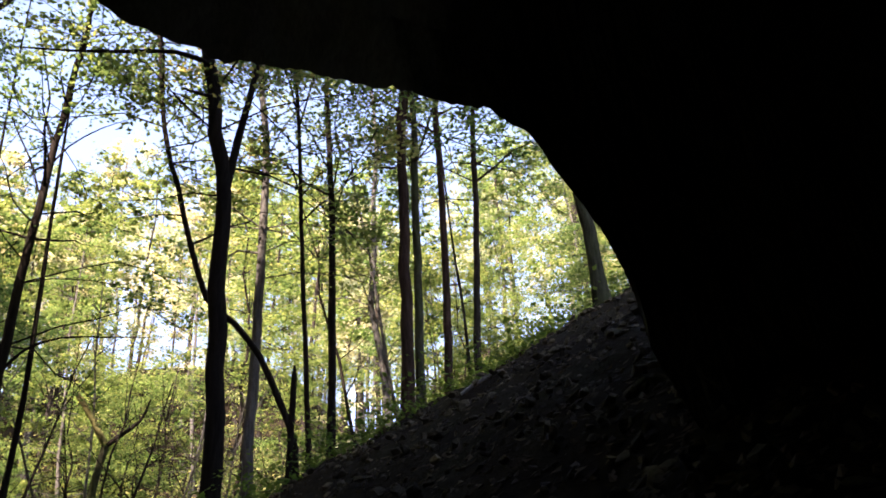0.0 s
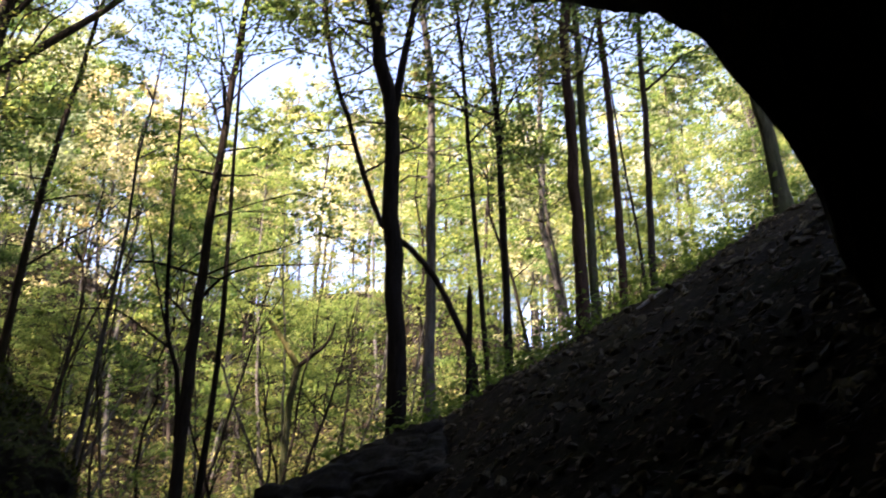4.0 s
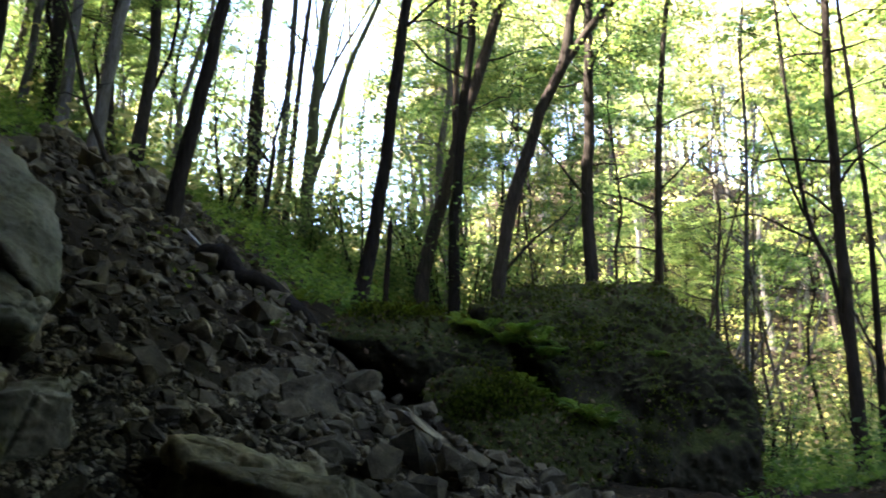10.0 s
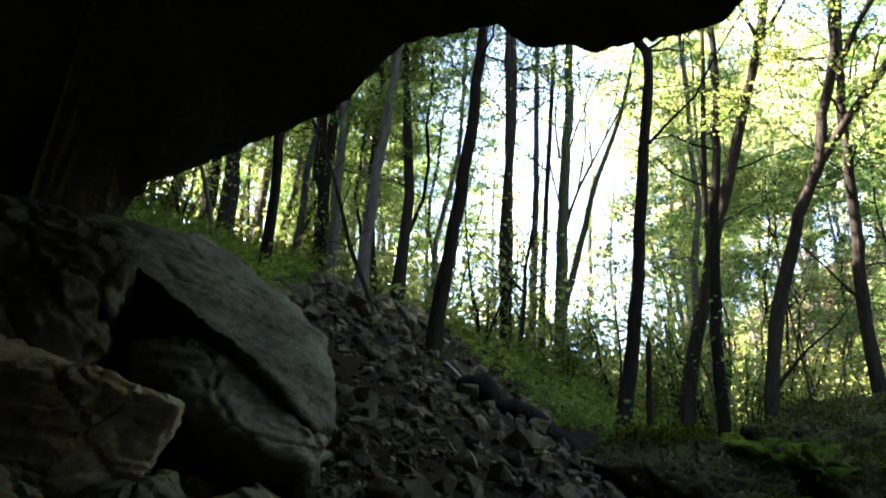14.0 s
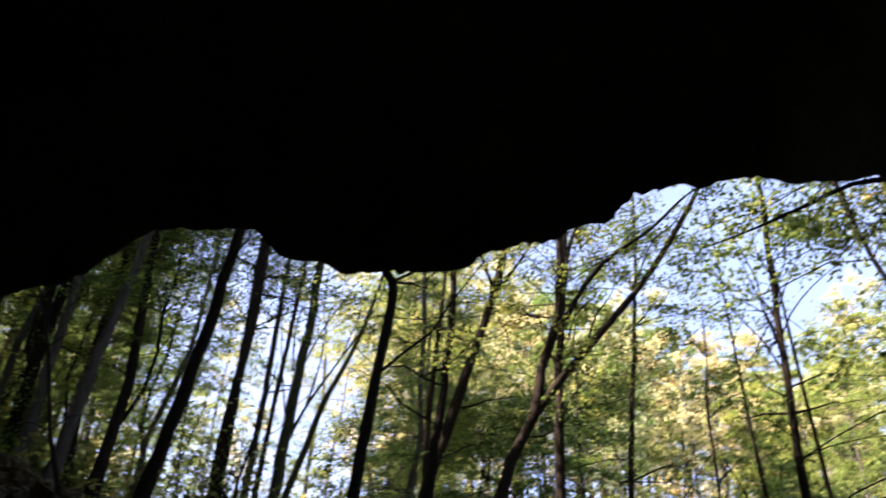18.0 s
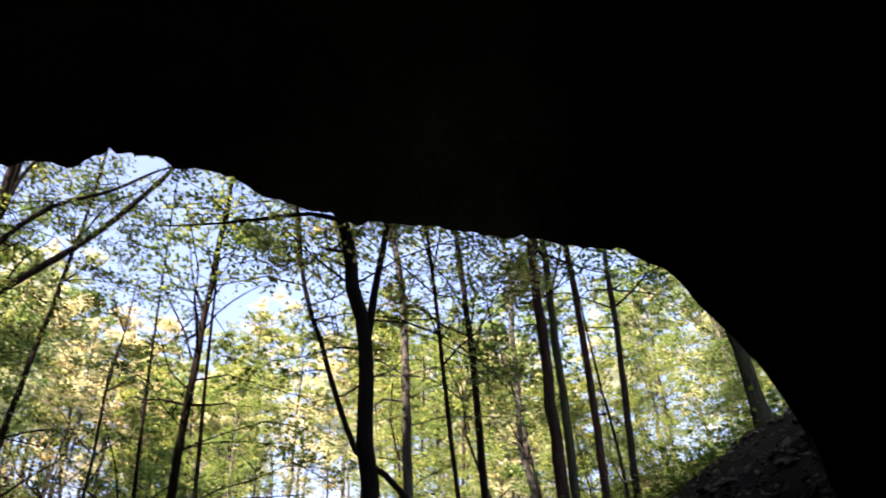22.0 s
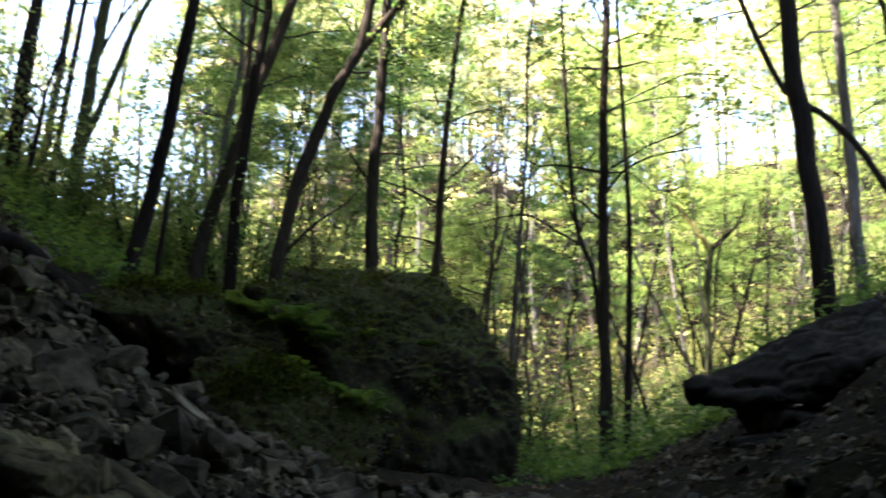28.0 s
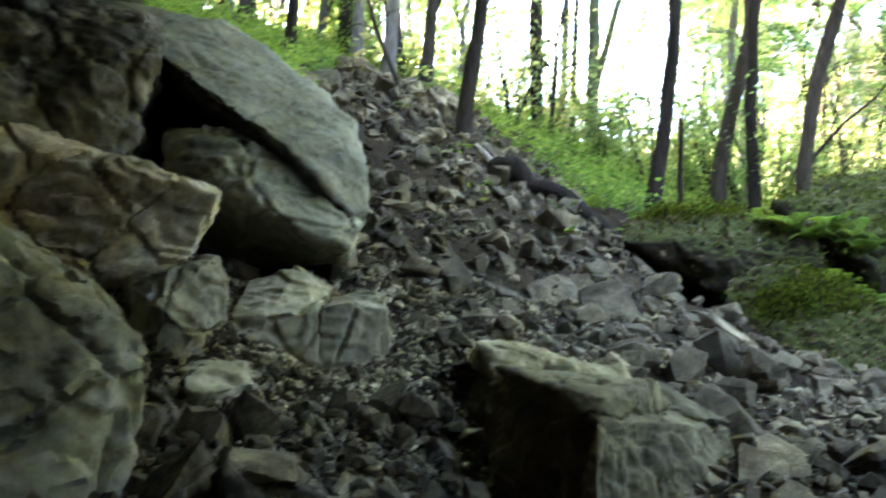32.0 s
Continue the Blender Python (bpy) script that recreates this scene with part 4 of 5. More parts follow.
def plant_wood():
    """Trees near enough to be told apart stand singly; those high on the hillside are one wood."""
    rnd = random.Random(5)
    used, spots, far = set(), [], []
    for d0, d1, count in ((15, 22, 46), (22, 34, 80), (34, 52, 90), (52, 78, 80)):
        spots += [(rnd.uniform(-24, 100), rnd.uniform(d0, d1)) for _ in range(count)]
    for a0, a1, d0, d1, count in ((70, 94, 16, 25, 9), (67, 82, 15.5, 23, 16), (41, 52, 15, 24, 9), (14, 48, 37, 62, 46), (0, 50, 60, 80, 46), (-2, 45, 16, 30, 16)):
        spots += [(rnd.uniform(a0, a1), rnd.uniform(d0, d1)) for _ in range(count)]
    for az, d in spots:
        # leaves coloured for sun and haze are commoner left of 13 degrees
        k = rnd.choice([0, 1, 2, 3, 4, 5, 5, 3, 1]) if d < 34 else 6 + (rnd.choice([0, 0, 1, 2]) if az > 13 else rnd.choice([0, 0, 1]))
        if -8 < az < 50 and d < 36:
            k = rnd.choice([3, 5, 5, 5, 1])
        if 66 < az < 84 and d < 34:
            k = rnd.choice([1, 0, 1, 3, 5])
        kind = (KINDS + FAR_KINDS)[k]
        x, y = -math.sin(radians(az)) * d, math.cos(radians(az)) * d
        turn, grow_by, lean = rnd.uniform(0, 360), rnd.uniform(0.8, 1.15), rnd.uniform(-3, 3)
        if 53 < az < 69 and d > 19 and rnd.random() < 0.62:
            continue
        if 16 < az < 25 and d < 20:
            continue
        if -8 < az < 46 and d < 36 and rnd.random() < 0.45:
            continue
        m = pose(x, y, ground_z(x, y) - 0.1, lean, rnd.uniform(-3, 3), turn) @ Matrix.Scale(grow_by, 4)
        if d > 52:
            far.append((kind, m))
        elif k in used:
            copy_thing(kind, m).matrix_basis = m
        else:
            used.add(k)
            kind.matrix_basis = m
    verts, tris, slots, mats, o = [], [], [], [], 0
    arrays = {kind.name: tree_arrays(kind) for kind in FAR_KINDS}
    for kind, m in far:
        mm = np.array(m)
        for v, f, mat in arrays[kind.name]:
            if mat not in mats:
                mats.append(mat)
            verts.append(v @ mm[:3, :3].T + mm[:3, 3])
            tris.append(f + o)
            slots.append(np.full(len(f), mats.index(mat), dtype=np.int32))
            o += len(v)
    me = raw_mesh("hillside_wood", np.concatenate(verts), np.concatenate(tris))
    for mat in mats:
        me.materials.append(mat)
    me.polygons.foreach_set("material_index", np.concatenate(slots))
    tagged(part("hillside_wood", me, None), "green and yellowing wood high on the hillside, leaves paled as by sun and haze", "trees", kind="stuff")


plant_wood()


# ---- single limbs, broken tree, logs ----
def limb(tree, bark, r, points):
    p = spline(points, 0.2) - np.array(tree.location)
    rng = np.random.default_rng(int(r * 1e5) + len(points))
    part("limb", raw_mesh("limb", *tube(p, np.linspace(r, r * 0.25, len(p)), 7, rng, 0.06), True), bark, tree)


limb(FORKED, DARK, 0.035, [(-2.58, 8.84, 9.26), (-2.99, 8.61, 9.30), (-3.49, 8.42, 9.16), (-4.07, 8.15, 8.97), (-4.57, 7.90, 8.83)])
limb(FORKED, DARK, 0.028, [(-2.51, 8.89, 8.80), (-2.75, 8.81, 8.82), (-2.91, 8.76, 8.86)])
limb(GULLY, DARK, 0.022, [(-5.40, 10.73, 6.12), (-5.18, 10.83, 6.46), (-4.83, 11.00, 6.68), (-4.31, 11.21, 6.76), (-3.81, 11.41, 6.82)])
limb(GULLY, DARK, 0.02, [(-5.63, 10.60, 5.41), (-5.96, 10.42, 5.65), (-6.25, 10.24, 5.86), (-6.56, 10.04, 5.84), (-6.98, 9.81, 5.72)])
limb(GULLY, DARK, 0.018, [(-5.75, 10.53, 5.78), (-5.94, 10.42, 6.52), (-6.04, 10.36, 7.03), (-6.25, 10.21, 7.65)])
limb(LEANING, BARK, 0.03, [(-9.50, 8.87, 5.50), (-9.20, 9.17, 5.99), (-8.91, 9.45, 6.32), (-8.69, 9.59, 6.67)])

limb(LEANING, BARK, 0.050, [(-8.47, 9.77, 10.57), (-8.20, 9.98, 11.25), (-7.82, 10.25, 11.83), (-7.23, 10.66, 12.35), (-6.59, 11.04, 13.05), (-5.87, 11.41, 13.49)])
limb(LEANING, BARK, 0.045, [(-8.45, 9.77, 11.29), (-8.39, 9.80, 11.92), (-8.30, 9.87, 12.39), (-8.16, 9.97, 12.89), (-8.01, 10.07, 13.78)])
limb(LEANING, BARK, 0.018, [(-8.45, 9.80, 10.16), (-8.34, 9.87, 10.64), (-8.09, 10.06, 10.99), (-7.92, 10.20, 11.32)])
limb(LEANING, BARK, 0.018, [(-8.21, 10.00, 10.12), (-8.06, 10.09, 10.66), (-7.85, 10.25, 11.04), (-7.69, 10.35, 11.74)])
limb(LEANING, BARK, 0.020, [(-7.46, 10.52, 11.36), (-7.21, 10.68, 12.10), (-6.89, 10.88, 12.41), (-6.51, 11.09, 13.14)])
limb(LEANING, BARK, 0.016, [(-8.55, 9.71, 10.14), (-8.81, 9.48, 10.60), (-9.00, 9.30, 10.75), (-9.29, 9.00, 10.86)])
limb(GULLY, DARK, 0.018, [(-5.36, 10.70, 8.77), (-5.52, 10.59, 9.26), (-5.76, 10.44, 9.75), (-5.98, 10.30, 10.38)])
limb(GULLY, DARK, 0.018, [(-5.34, 10.70, 9.06), (-5.10, 10.79, 9.58), (-4.75, 10.94, 9.99), (-4.38, 11.08, 10.26)])
limb(GULLY, DARK, 0.016, [(-5.38, 10.70, 8.30), (-5.62, 10.57, 8.56), (-5.77, 10.47, 9.04), (-5.93, 10.36, 9.33)])
limb(GULLY, DARK, 0.016, [(-5.29, 10.70, 9.57), (-5.47, 10.59, 10.09), (-5.57, 10.52, 10.74), (-5.71, 10.42, 11.30)])
limb(GULLY, DARK, 0.014, [(-5.26, 10.70, 9.99), (-5.04, 10.79, 10.43), (-4.88, 10.84, 11.11), (-4.62, 10.94, 11.59)])
limb(GULLY, DARK, 0.014, [(-5.23, 10.69, 10.42), (-4.96, 10.82, 10.77), (-4.71, 10.93, 10.88), (-4.29, 11.09, 11.10)])
limb(IVY, BARK, 0.050, [(-10.01, 9.69, 11.96), (-9.87, 9.82, 12.26), (-9.72, 9.95, 12.59), (-9.49, 10.17, 13.20)])
limb(IVY, BARK, 0.040, [(-10.09, 9.61, 12.03), (-10.16, 9.53, 12.38), (-10.25, 9.42, 12.79), (-10.39, 9.28, 13.19)])
limb(FANNED, BARK, 0.034, [(-13.85, 8.01, 9.31), (-13.70, 8.25, 10.29), (-13.42, 8.70, 11.47), (-13.15, 9.11, 12.57), (-13.03, 9.28, 13.28)])
limb(FANNED, BARK, 0.028, [(-13.85, 8.00, 10.27), (-13.78, 8.13, 11.31), (-13.59, 8.44, 12.41), (-13.35, 8.82, 13.43)])
limb(FANNED, BARK, 0.024, [(-13.88, 7.95, 11.03), (-13.93, 7.86, 11.96), (-13.87, 7.97, 12.96), (-13.76, 8.15, 13.86)])
limb(FANNED, BARK, 0.022, [(-13.70, 8.25, 10.29), (-13.63, 8.37, 11.32), (-13.62, 8.39, 12.41), (-13.44, 8.67, 13.58)])
limb(FANNED, BARK, 0.022, [(-13.85, 8.00, 9.78), (-13.96, 7.81, 10.76), (-14.05, 7.64, 11.81), (-14.11, 7.53, 12.93)])
limb(FANNED, BARK, 0.016, [(-13.42, 8.70, 11.47), (-13.34, 8.83, 12.15), (-13.28, 8.92, 12.71), (-13.31, 8.87, 13.58)])


def broken_tree():
    x, y = -6.12, 16.15
    g = ground_z(x, y)
    ob = thing("broken_tree", (x, y, g), "mossy broken tree with a bare yellow snapped stem", "tree")
    o = np.array(ob.location)
    rng = np.random.default_rng(3)
    p = spline([(x, y, g - 0.1), (-6.04, 15.99, 5.72), (-5.91, 15.83, 6.44), (-5.81, 15.75, 6.82)]) - o
    part("trunk", raw_mesh("trunk", *tube(p, np.linspace(0.085, 0.06, len(p)), 9, rng, 0.06), True), MOSSY, ob)
    p = spline([(-5.82, 15.73, 6.84), (-6.01, 15.52, 7.23), (-6.26, 15.28, 7.62)], 0.2) - o
    part("snapped_stem", raw_mesh("snapped_stem", *tube(p, np.linspace(0.062, 0.045, len(p)), 8, rng, 0.1), True), YELLOWWOOD, ob, "bare yellow wood")
    p = spline([(-5.80, 15.75, 6.82), (-5.53, 15.77, 7.03), (-5.26, 15.78, 7.26), (-5.10, 15.70, 7.62)], 0.2) - o
    part("side_stem", raw_mesh("side_stem", *tube(p, np.linspace(0.05, 0.015, len(p)), 7, rng, 0.06), True), DARK, ob)


broken_tree()


def log(name, label, points, r, bark, category):
    pts = [(x, y, ground_z(x, y) + dz) for x, y, dz in points]
    o = np.array(pts[0])
    ob = thing(name, pts[0], label, category)
    rng = np.random.default_rng(int(1000 * r))
    p = spline(pts, 0.1) - o
    rad = np.linspace(r, r * 0.8, len(p))
    if r > 0.1:                                  # rotted unevenly
        rad *= [1 + 0.14 * noise.noise((3.1 * k * 0.1, 2.0, 5.0)) for k in range(len(p))]
        p = p + [(0.05 * noise.noise((k * 0.25, 1.0, 0)), 0.05 * noise.noise((k * 0.25, 7.0, 0)), 0.06 * noise.noise((k * 0.25, 4.0, 0))) for k in range(len(p))]
    rad[0] *= 0.7
    rad[-1] *= 0.6
    part("trunk" if r > 0.05 else "shaft", raw_mesh(name, *tube(p, rad, 12 if r > 0.05 else 6, rng, 0.06), True), bark, ob)


log("fallen_log", "dark rotten fallen log half buried in the bank", [(-8.72, 3.85, 0.0), (-8.45, 3.98, 0.09), (-8.2, 4.08, 0.05), (-7.83, 4.23, 0.09), (-7.41, 4.37, 0.06), (-7.0, 4.45, -0.04)], 0.135, ROTTEN, "log")
log("stick", "pale weathered stick lying on scree", [(-9.04, 3.78, 0.12), (-8.56, 3.88, 0.05)], 0.018, TWIG, "stick")
log("stick", "short pale fallen stick on the leafy slope", [(0.2, 7.6, 0.03), (0.42, 7.65, 0.05), (0.62, 7.62, 0.03)], 0.018, TWIG, "stick")


log("stick", "thin pale stick lying on the dark slope", [(-1.95, 6.13, 0.04), (-1.77, 5.90, 0.07), (-1.59, 5.67, 0.05)], 0.014, TWIG, "stick")


# ---- bare saplings between the trees ----
def bare_sapling(seed, height, bark, label):
    rng = np.random.default_rng(seed)
    ob = thing("sapling", (0, 0, 0), label, "sapling", "bare saplings")
    f = np.linspace(0, 1, 10)
    lean = rng.standard_normal(2) * 0.12
    p = np.stack([f * height * lean[0] + np.cumsum(rng.standard_normal(10)) * 0.04, f * height * lean[1] + np.cumsum(rng.standard_normal(10)) * 0.04, f * height - 0.2], 1)
    part("stem", raw_mesh("stem", *tube(p, np.linspace(0.035, 0.008, 10), 6, rng, 0.05), True), bark, ob)
    for k in range(11):
        i = 2 + int(rng.integers(0, 7))
        t, ln = rng.random() * 6.28, (0.35 + 0.9 * rng.random()) * (1.1 - 0.07 * i)
        s = np.linspace(0, 1, 6)[:, None]
        q = p[i] + s * ln * np.array([np.cos(t), np.sin(t), 0.5 + 0.7 * rng.random()]) + rng.standard_normal((6, 3)) * 0.07 * s * ln
        part("twig", raw_mesh("twig", *tube(q, np.linspace(0.011, 0.004, 6), 4), True), bark, ob)
    return ob


def plant_saplings():
    rnd = random.Random(77)
    kinds = [bare_sapling(61, 5.0, BARK, "thin bare grey sapling"), bare_sapling(62, 4.0, DARK, "thin dark leafless sapling"), bare_sapling(63, 6.0, PALE, "thin pale leafless sapling")]
    placed = set()
    for i in range(56):
        az, d, k = rnd.uniform(-3, 46) if i < 24 else rnd.uniform(46, 85), rnd.uniform(12.5, 22), rnd.randrange(3)
        if i >= 34:
            az, d, k = rnd.uniform(11, 36), rnd.uniform(15, 26), rnd.choice([0, 2, 2])
        x, y = -math.sin(radians(az)) * d, math.cos(radians(az)) * d
        m = pose(x, y, ground_z(x, y), rnd.gauss(0, 6), rnd.gauss(0, 6), rnd.uniform(0, 360)) @ Matrix.Scale(rnd.uniform(0.75, 1.3), 4)
        if k in placed:
            copy_thing(kinds[k], m).matrix_basis = m
        else:
            placed.add(k)
            kinds[k].matrix_basis = m


plant_saplings()


# ---- ferns ----
def fern(x, y, z, size, fronds, seed, label):
    rng = np.random.default_rng(seed)
    ob = thing("fern", (x, y, z), label, "fern", "ferns on the boulder")
    for k in range(fronds):
        t = 2 * np.pi * (k + rng.random() * 0.6) / fronds
        ln = size * (0.7 + 0.5 * rng.random())
        d = np.array([np.cos(t), np.sin(t), 0])
        s = np.linspace(0, 1, 12)
        lift = 0.75 + 0.6 * rng.random()
        p = d * (s * ln * 0.8)[:, None] + np.array([0, 0, 1]) * (ln * (lift * s - 0.85 * s * s))[:, None]
        sd = np.array([-d[1], d[0], 0])
        q = np.linspace(0.12, 0.98, 34)
        c = np.stack([np.interp(q, s, p[:, i]) for i in range(3)], 1)
        ll = ln * 0.2 * np.sin(np.pi * (0.12 + 0.86 * q)) + 0.01
        base = np.concatenate([c, c])
        way = np.concatenate([sd + d * 0.35 + 0 * c, -sd + d * 0.35 + 0 * c]) + rng.standard_normal((68, 3)) * 0.08
        up = np.array([0, 0, 1.0]) - d * 0.5 + rng.standard_normal((68, 3)) * 0.25
        lv = leaf_arrays(base, way, up, np.concatenate([ll, ll]), np.concatenate([ll, ll]) * 0.2 + 0.004)
        st = tube(p, np.linspace(0.005, 0.002, 12), 3)
        st = (st[0], np.concatenate([st[1][:, [0, 1, 2]], st[1][:, [0, 2, 3]]]))
        part("frond", raw_mesh("frond", *joined([lv, st])), FERNLEAF, ob)


def on_top(x, y, names):
    """The height of the uppermost of the named things at a place."""
    bpy.context.view_layer.update()
    z = ground_z(x, y)
    for o in names:
        hit, p, nrm, _ = o.ray_cast(o.matrix_world.inverted() @ Vector((x, y, 9)), Vector((0, 0, -1)))
        if hit:
            z = max(z, (o.matrix_world @ p).z)
    return z


MOSSY_ONES = [o for o in scene.objects if o.name.startswith(("mossy_boulder", "mossy_ledge", "mossy_rock"))]
for i, (x, y, sz, n) in enumerate(((-6.35, 5.64, 0.50, 11), (-6.26, 5.81, 0.55, 11), (-6.18, 5.95, 0.60, 11), (-6.05, 6.07, 0.55, 11), (-6.02, 5.87, 0.50, 11), (-5.94, 6.08, 0.45, 11), (-6.07, 5.71, 0.40, 11), (-5.77, 6.02, 0.40, 11), (-5.82, 5.85, 0.40, 11), (-5.52, 5.91, 0.36, 11), (-5.23, 5.81, 0.50, 11), (-5.13, 5.91, 0.45, 11), (-6.45, 5.65, 0.40, 11), (-6.59, 5.56, 0.35, 11), (-6.94, 5.16, 0.30, 11), (-5.45, 7.02, 0.30, 11), (-5.74, 6.52, 0.30, 11))):
    fern(x, y, on_top(x, y, MOSSY_ONES) - 0.01, sz * 0.56, n, 40 + i, "bright green fern with arching fronds on mossy rock")
for i, (x, y, sz) in enumerate(((-7.9, 4.3, 0.3), (-8.1, 4.6, 0.32), (-7.3, 4.35, 0.28), (-8.3, 4.75, 0.3), (-2.9, 7.9, 0.3), (-1.9, 7.6, 0.25))):
    fern(x, y, ground_z(x, y), sz, 8, 70 + i, "green fern growing among stones")


def moss_on(rock, count, seed):
    """Moss and small leaves standing out of a boulder's upper faces."""
    rng = np.random.default_rng(seed)
    me = rock.data
    cs = np.array([p.center for p in me.polygons])
    ns = np.array([p.normal for p in me.polygons])
    ar = np.array([p.area for p in me.polygons])
    w = ar * np.clip(ns[:, 2] + 0.2, 0, 1) * np.array([max(0.02, noise.fractal(Vector(c) * 1.6, 1.0, 2.0, 3) + 0.15) for c in cs])
    pick = rng.choice(len(cs), count, p=w / w.sum())
    b = cs[pick] + rng.standard_normal((count, 3)) * 0.04
    way = ns[pick] * 0.7 + rng.standard_normal((count, 3)) * 0.6 + [0, 0, 0.3]
    size = 0.02 + 0.035 * rng.random(count) ** 2
    v, f = leaf_arrays(b, way, ns[pick] + rng.standard_normal((count, 3)) * 0.3, size, size * 0.5)
    tagged(part("moss", raw_mesh("moss", v, f), MOSS, rock, "short green moss"), kind="stuff")
    pick = rng.choice(len(cs), count // 8, p=ar * np.clip(ns[:, 2], 0, 1) / (ar * np.clip(ns[:, 2], 0, 1)).sum())
    k = len(pick)
    size = 0.03 + 0.05 * rng.random(k)
    v, f = leaf_arrays(cs[pick] + ns[pick] * 0.015, rng.standard_normal((k, 3)), ns[pick] + rng.standard_normal((k, 3)) * 0.4, size, size * 0.6)
    tagged(part("dead_leaves", raw_mesh("dead_leaves", v, f), LITTER, rock, "brown dead leaves"), kind="stuff")


for i, o in enumerate(MOSSY_ONES):
    moss_on(o, 12000 if i == 0 else 9000, 90 + i)


# ---- undergrowth and litter ----
def in_scree(x, y):
    d, az = math.hypot(x, y), math.degrees(math.atan2(-x, y))
    lo = np.interp(d, [0, 6.8, 7.5, 9, 12, 17], [22, 30, 50, 60, 66, 70])
    hi = np.interp(d, [0, 6, 8, 12, 17], [100, 92, 80, 77, 75])
    return 1.2 < d < 16 and lo < az < hi


def scatter(count, seed, area, keep):
    """Places in a sector: degrees to the left, metres away, spread so that the near ones are denser."""
    rnd = random.Random(seed)
    a0, a1, d0, d1 = area
    out = []
    while len(out) < count:
        az, d = rnd.uniform(a0, a1), d0 * (d1 / d0) ** rnd.random()
        x, y = -math.sin(radians(az)) * d, math.cos(radians(az)) * d
        if keep(x, y, rnd):
            out.append((x, y))
    return out


def herbs(name, label, places, seed, leaf, height, material, kind_of="plants"):
    rng = np.random.default_rng(seed)
    base, way, up, size = [], [], [], []
    for x, y in places:
        n = int(rng.integers(5, 13))
        h = height * (0.25 + rng.random() ** 1.5)
        t = rng.random(n) * 6.283
        r = h * 0.55 * rng.random(n)
        z0 = rough_z(x, y)
        c = np.stack([x + r * np.cos(t), y + r * np.sin(t), z0 + h * (0.15 + 0.85 * rng.random(n))], 1)
        base.append(c)
        way.append(np.stack([np.cos(t), np.sin(t), rng.standard_normal(n) * 0.4], 1))
        up.append(np.array([0, 0, 1.0]) + rng.standard_normal((n, 3)) * 0.4)
        size.append(leaf * (0.5 + 0.9 * rng.random(n)) * (1 + 0.015 * math.hypot(x, y)))
    size = np.concatenate(size)
    v, f = leaf_arrays(np.concatenate(base), np.concatenate(way), np.concatenate(up), size, size * 0.65)
    ob = part(name, raw_mesh(name, v, f), material)
    return tagged(ob, label, kind_of, kind="stuff")


def on_moss(x, y):
    return -8.0 < x < -4.5 and 4.3 < y < 9.0


def bank(x, y, rnd):
    return not on_moss(x, y) and (not in_scree(x, y) or rnd.random() < 0.008)


def crest(x, y, rnd):
    u, s = -0.454 * x + 0.891 * y, 0.891 * x + 0.454 * y
    return s > 0.4 and (u > 8.3 or rnd.random() < 0.05)


herbs("bank_undergrowth", "low green leafy undergrowth on the bank", scatter(3400, 1, (50, 92, 7.6, 19), bank), 1, 0.06, 0.4, HERB)
herbs("gully_undergrowth", "fresh green plants in the gully", scatter(2000, 2, (14, 50, 8.2, 26), lambda x, y, r: not on_moss(x, y)), 2, 0.07, 0.5, HERB)
herbs("slope_undergrowth", "leafy plants along the crest of the slope", scatter(1900, 3, (-18, 18, 8.5, 17), crest), 3, 0.055, 0.5, HERB)
# the lighter leaf colour of these two stands in for sun on the wood's floor
herbs("wood_undergrowth", "undergrowth of the wood behind, leaves lightened as if sunlit", scatter(5200, 4, (-24, 100, 15, 85), lambda x, y, r: True), 4, 0.15, 1.3, GOLD)
herbs("sunny_undergrowth", "yellow-green plants of the wood's floor, coloured as if in sun", scatter(2200, 5, (8, 58, 17, 42), lambda x, y, r: True), 5, 0.11, 1.0, GOLD)


def litter(name, label, places, seed):
    rng = np.random.default_rng(seed)
    n = len(places)
    c = np.array([(x, y, rough_z(x, y) + 0.012) for x, y in places])
    t = rng.random(n) * 6.283
    way = np.stack([np.cos(t), np.sin(t), rng.standard_normal(n) * 0.25 + 0.1], 1)
    e = 0.05
    g = np.array([((ground_z(x + e, y) - ground_z(x - e, y)) / (2 * e), (ground_z(x, y + e) - ground_z(x, y - e)) / (2 * e)) for x, y in places])
    way[:, 2] += g[:, 0] * way[:, 0] + g[:, 1] * way[:, 1]
    up = np.concatenate([-g, np.ones((n, 1))], 1) + rng.standard_normal((n, 3)) * 0.35
    size = 0.03 + 0.045 * rng.random(n)
    tagged(part(name, raw_mesh(name, *leaf_arrays(c, way, up, size, size * 0.6)), LITTER), label, "leaf litter", kind="stuff")


litter("slope_litter", "dead brown leaves lying on the steep slope", scatter(11000, 11, (-40, 30, 1.8, 14), lambda x, y, r: 0.891 * x + 0.454 * y > 0.1), 11)
litter("wood_litter", "dead leaves on the forest floor", scatter(6000, 12, (18, 92, 5, 22), lambda x, y, r: not in_scree(x, y)), 12)


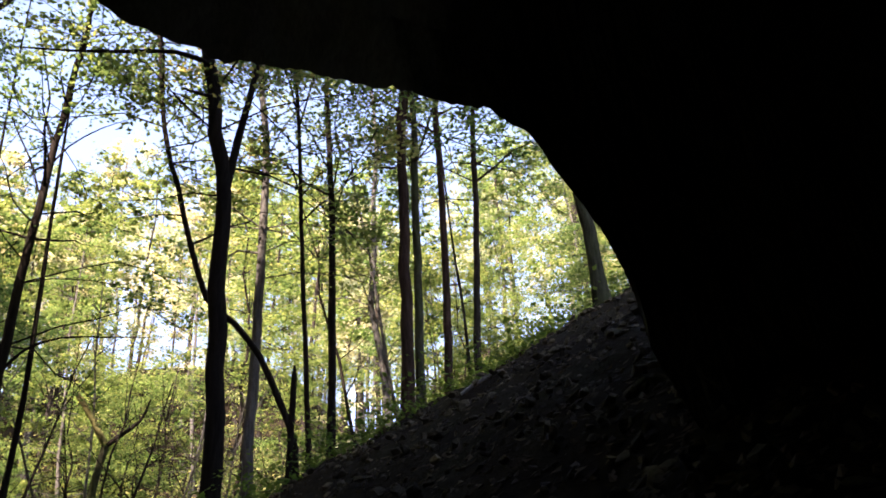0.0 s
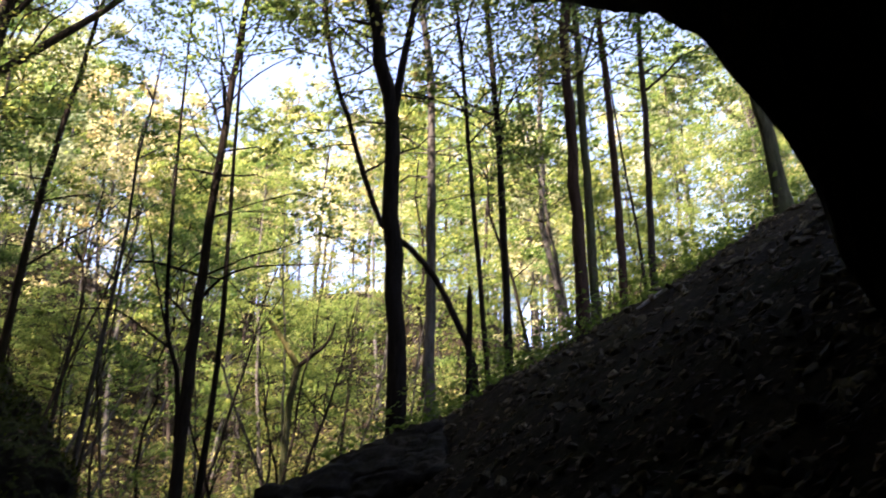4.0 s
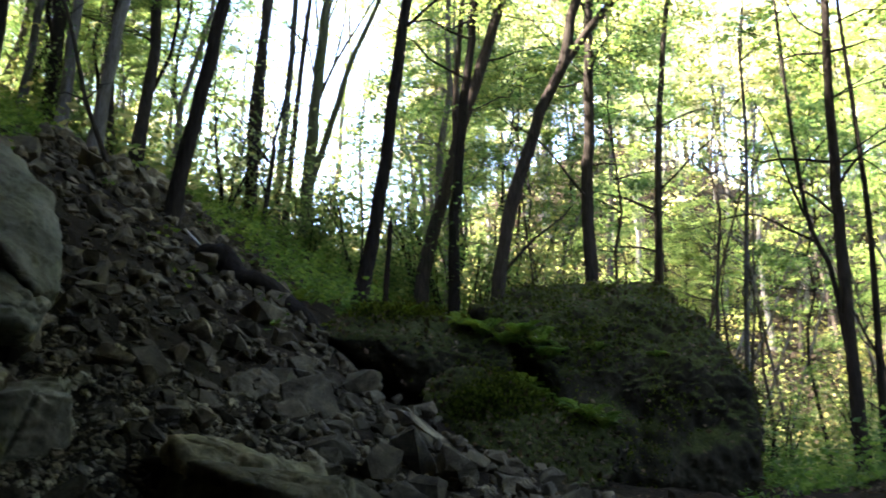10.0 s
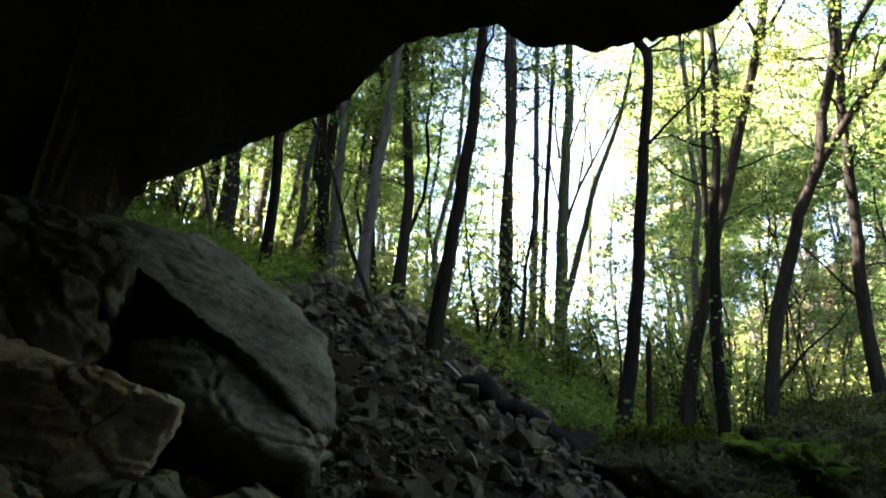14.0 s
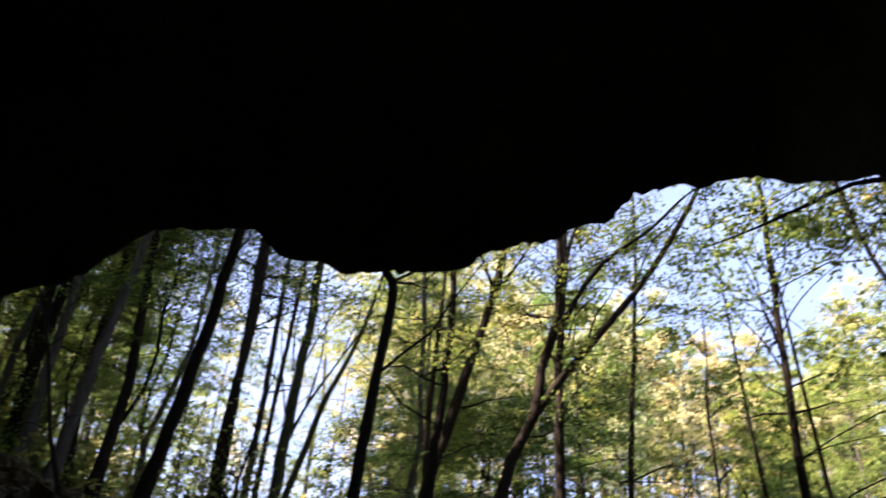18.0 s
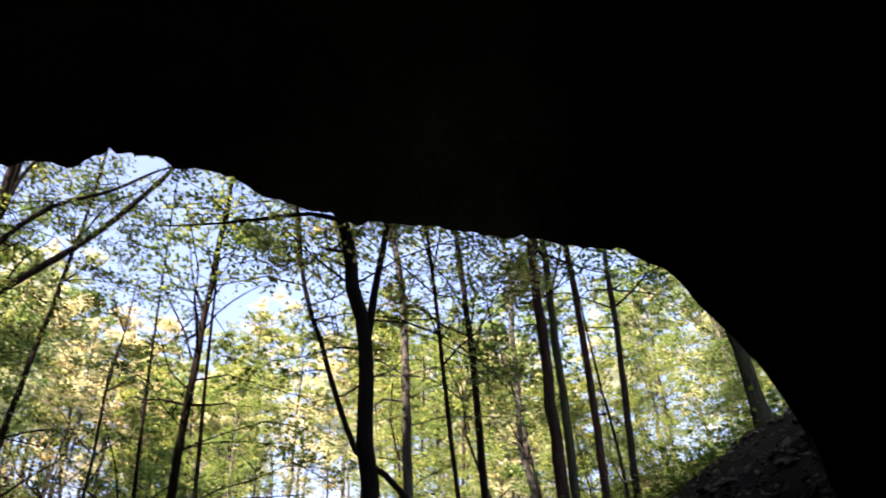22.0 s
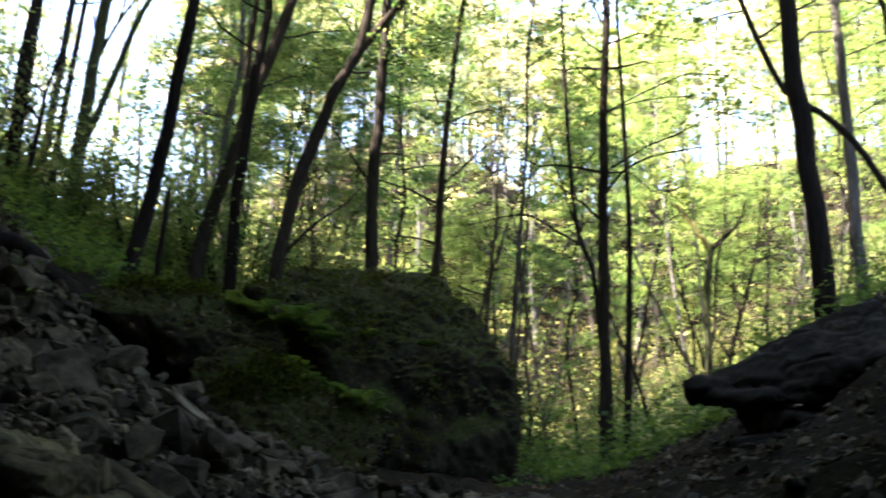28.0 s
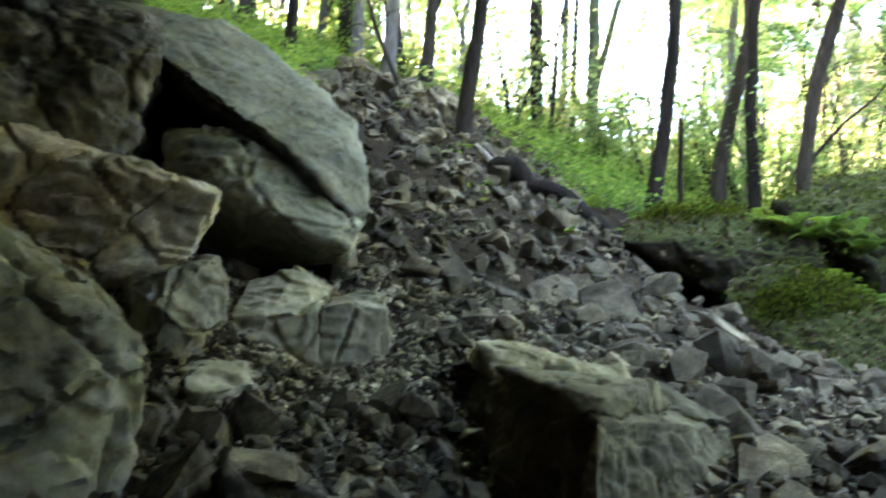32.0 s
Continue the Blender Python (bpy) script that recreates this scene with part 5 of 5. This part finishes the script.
def shrub(seed, height, foliage, label):
    rng = np.random.default_rng(seed)
    ob = thing("shrub", (0, 0, 0), label, "shrub", "shrubs of the wood")
    stems, tips = [], []
    for _ in range(5):
        t, ln = rng.random() * 6.28, height * (0.6 + 0.4 * rng.random())
        s = np.linspace(0, 1, 6)[:, None]
        p = s * np.array([np.cos(t) * 0.35 * ln, np.sin(t) * 0.35 * ln, ln]) + rng.standard_normal((6, 3)) * 0.05 * s
        p[0, 2] -= 0.15
        part("stem", raw_mesh("stem", *tube(p, np.linspace(0.02, 0.006, 6), 5), True), DARK, ob)
        tips.append(p)
    base, way = [], []
    for p in tips:
        q = 0.2 + 0.8 * rng.random(300)
        c = np.stack([np.interp(q, np.linspace(0, 1, 6), p[:, i]) for i in range(3)], 1)
        w = rng.standard_normal((300, 3)) * [1, 1, 0.35]
        base.append(c + w * 0.26 * height * (0.4 + 0.6 * q[:, None]) * 0.6)
        way.append(w)
    base, way = np.concatenate(base), np.concatenate(way)
    size = 0.045 + 0.05 * rng.random(len(base))
    lv = blade_arrays(base, way + rng.standard_normal(base.shape) * 0.5, np.array([0, 0, 1.0]) + rng.standard_normal(base.shape) * 0.4, size, size * 0.6)
    tagged(part("foliage", raw_mesh("foliage", *lv), foliage, ob), kind="stuff")
    return ob


SHRUBS = [shrub(21, 1.6, LEAF, "bushy green shrub under the trees"), shrub(22, 2.4, LEAF, "tall leafy green shrub under the trees"), shrub(23, 2.0, GOLD, "yellow-green shrub under the trees")]


def plant_shrubs():
    rnd = random.Random(9)
    first = [True] * 3
    for _ in range(170):
        az, d = rnd.uniform(-22, 98), rnd.uniform(14, 42)
        if 15 < az < 25 and d < 21:
            d += 9
        if az < 20 and d < 17:
            d += 4
        x, y, k = -math.sin(radians(az)) * d, math.cos(radians(az)) * d, rnd.randrange(3)
        m = pose(x, y, ground_z(x, y) - 0.05, 0, 0, rnd.uniform(0, 360)) @ Matrix.Scale(rnd.uniform(0.7, 1.5), 4)
        if first[k]:
            SHRUBS[k].matrix_basis = m
            first[k] = False
        else:
            copy_thing(SHRUBS[k], m).matrix_basis = m


plant_shrubs()


# ---- scree: loose stones on the ground ----
def stone_mesh(seed):
    rnd = random.Random(seed)
    bm = bmesh.new()
    sx, sy, sz = rnd.uniform(0.8, 1.25), rnd.uniform(0.55, 0.95), rnd.uniform(0.3, 0.62)
    for _ in range(24):
        v = Vector((rnd.uniform(-1, 1), rnd.uniform(-1, 1), rnd.uniform(-1, 1)))
        v /= max(abs(v.x), abs(v.y), abs(v.z)) ** 0.7 + 1e-6
        bm.verts.new((v.x * sx * 0.5, v.y * sy * 0.5, v.z * sz * 0.5))
    res = bmesh.ops.convex_hull(bm, input=bm.verts)
    bmesh.ops.delete(bm, geom=[g for g in set(res["geom_interior"]) if isinstance(g, bmesh.types.BMVert)], context="VERTS")
    bmesh.ops.triangulate(bm, faces=bm.faces)
    me = bpy.data.meshes.new("stone")
    bm.to_mesh(me)
    bm.free()
    me.materials.append(STONE)
    return me


def lay_scree():
    rnd = random.Random(31)
    shapes = [stone_mesh(200 + i) for i in range(14)]
    arrays = []
    for me in shapes:
        v = np.empty(len(me.vertices) * 3, dtype=np.float32)
        me.vertices.foreach_get("co", v)
        arrays.append((v.reshape(-1, 3), np.array([tuple(p.vertices) for p in me.polygons])))
    stones = []
    while len(stones) < 15500:
        az, d = rnd.uniform(18, 98), 1.6 * (16 / 1.6) ** rnd.random()
        x, y = -math.sin(radians(az)) * d, math.cos(radians(az)) * d
        if not in_scree(x, y):
            continue
        blocks = -5.0 < x < -3.85 and 0.35 < y < 1.6
        if blocks and rnd.random() < 0.6:
            continue
        size = min(0.05 if blocks else 0.42, 0.05 * math.exp(rnd.gauss(0, 0.62)) * (0.55 + 0.085 * d))
        stones.append((size, x, y, d))
    for _ in range(2600):                                   # others lie on the slope across the gully
        az, d = rnd.uniform(-30, 24), rnd.uniform(2, 10)
        stones.append((min(0.085, 0.045 * math.exp(rnd.gauss(0, 0.6))), -math.sin(radians(az)) * d, math.cos(radians(az)) * d, d))
    near = sorted((s for s in stones if s[0] > 0.11 and s[3] < 8.5), key=lambda s: s[3])[:300]
    chosen = set(id(s) for s in near)
    gravel = []
    while len(gravel) < 13000:                              # fine gravel near the cave
        az, d = rnd.uniform(28, 98), rnd.uniform(2.0, 6.0)
        x, y = -math.sin(radians(az)) * d, math.cos(radians(az)) * d
        if in_scree(x, y) and rnd.random() < 0.25 + 0.75 * step(50, 75, az):
            gravel.append((0.022 + 0.035 * rnd.random() ** 2, x, y, d))
    fine = set(id(s) for s in gravel)
    rest, small = [], []
    for s in stones + gravel:
        size, x, y, d = s
        e = 0.08
        gx, gy = (ground_z(x + e, y) - ground_z(x - e, y)) / (2 * e), (ground_z(x, y + e) - ground_z(x, y - e)) / (2 * e)
        tilt = Vector((0, 0, 1)).rotation_difference(Vector((-gx, -gy, 1))).to_matrix().to_4x4()
        k = rnd.randrange(len(shapes))
        m = Matrix.Translation((x, y, rough_z(x, y) + size * rnd.uniform(0.05, 0.34))) @ tilt @ pose(0, 0, 0, rnd.gauss(0, 28), rnd.gauss(0, 28), rnd.uniform(0, 360)) @ Matrix.Scale(size, 4)
        if id(s) in chosen:
            ob = new("stone", shapes[k])
            ob.parent = GROUND
            ob.matrix_basis = m
        else:
            a, f = arrays[k]
            mm = np.array(m)
            (small if id(s) in fine else rest).append((a @ mm[:3, :3].T + mm[:3, 3], f))
    tagged(part("scree", raw_mesh("scree", *joined(rest)), SCREE, GROUND, "loose angular grey stones"), kind="stuff")
    tagged(part("gravel", raw_mesh("gravel", *joined(small)), GRAVEL, GROUND, "fine buff gravel"), kind="stuff")


lay_scree()
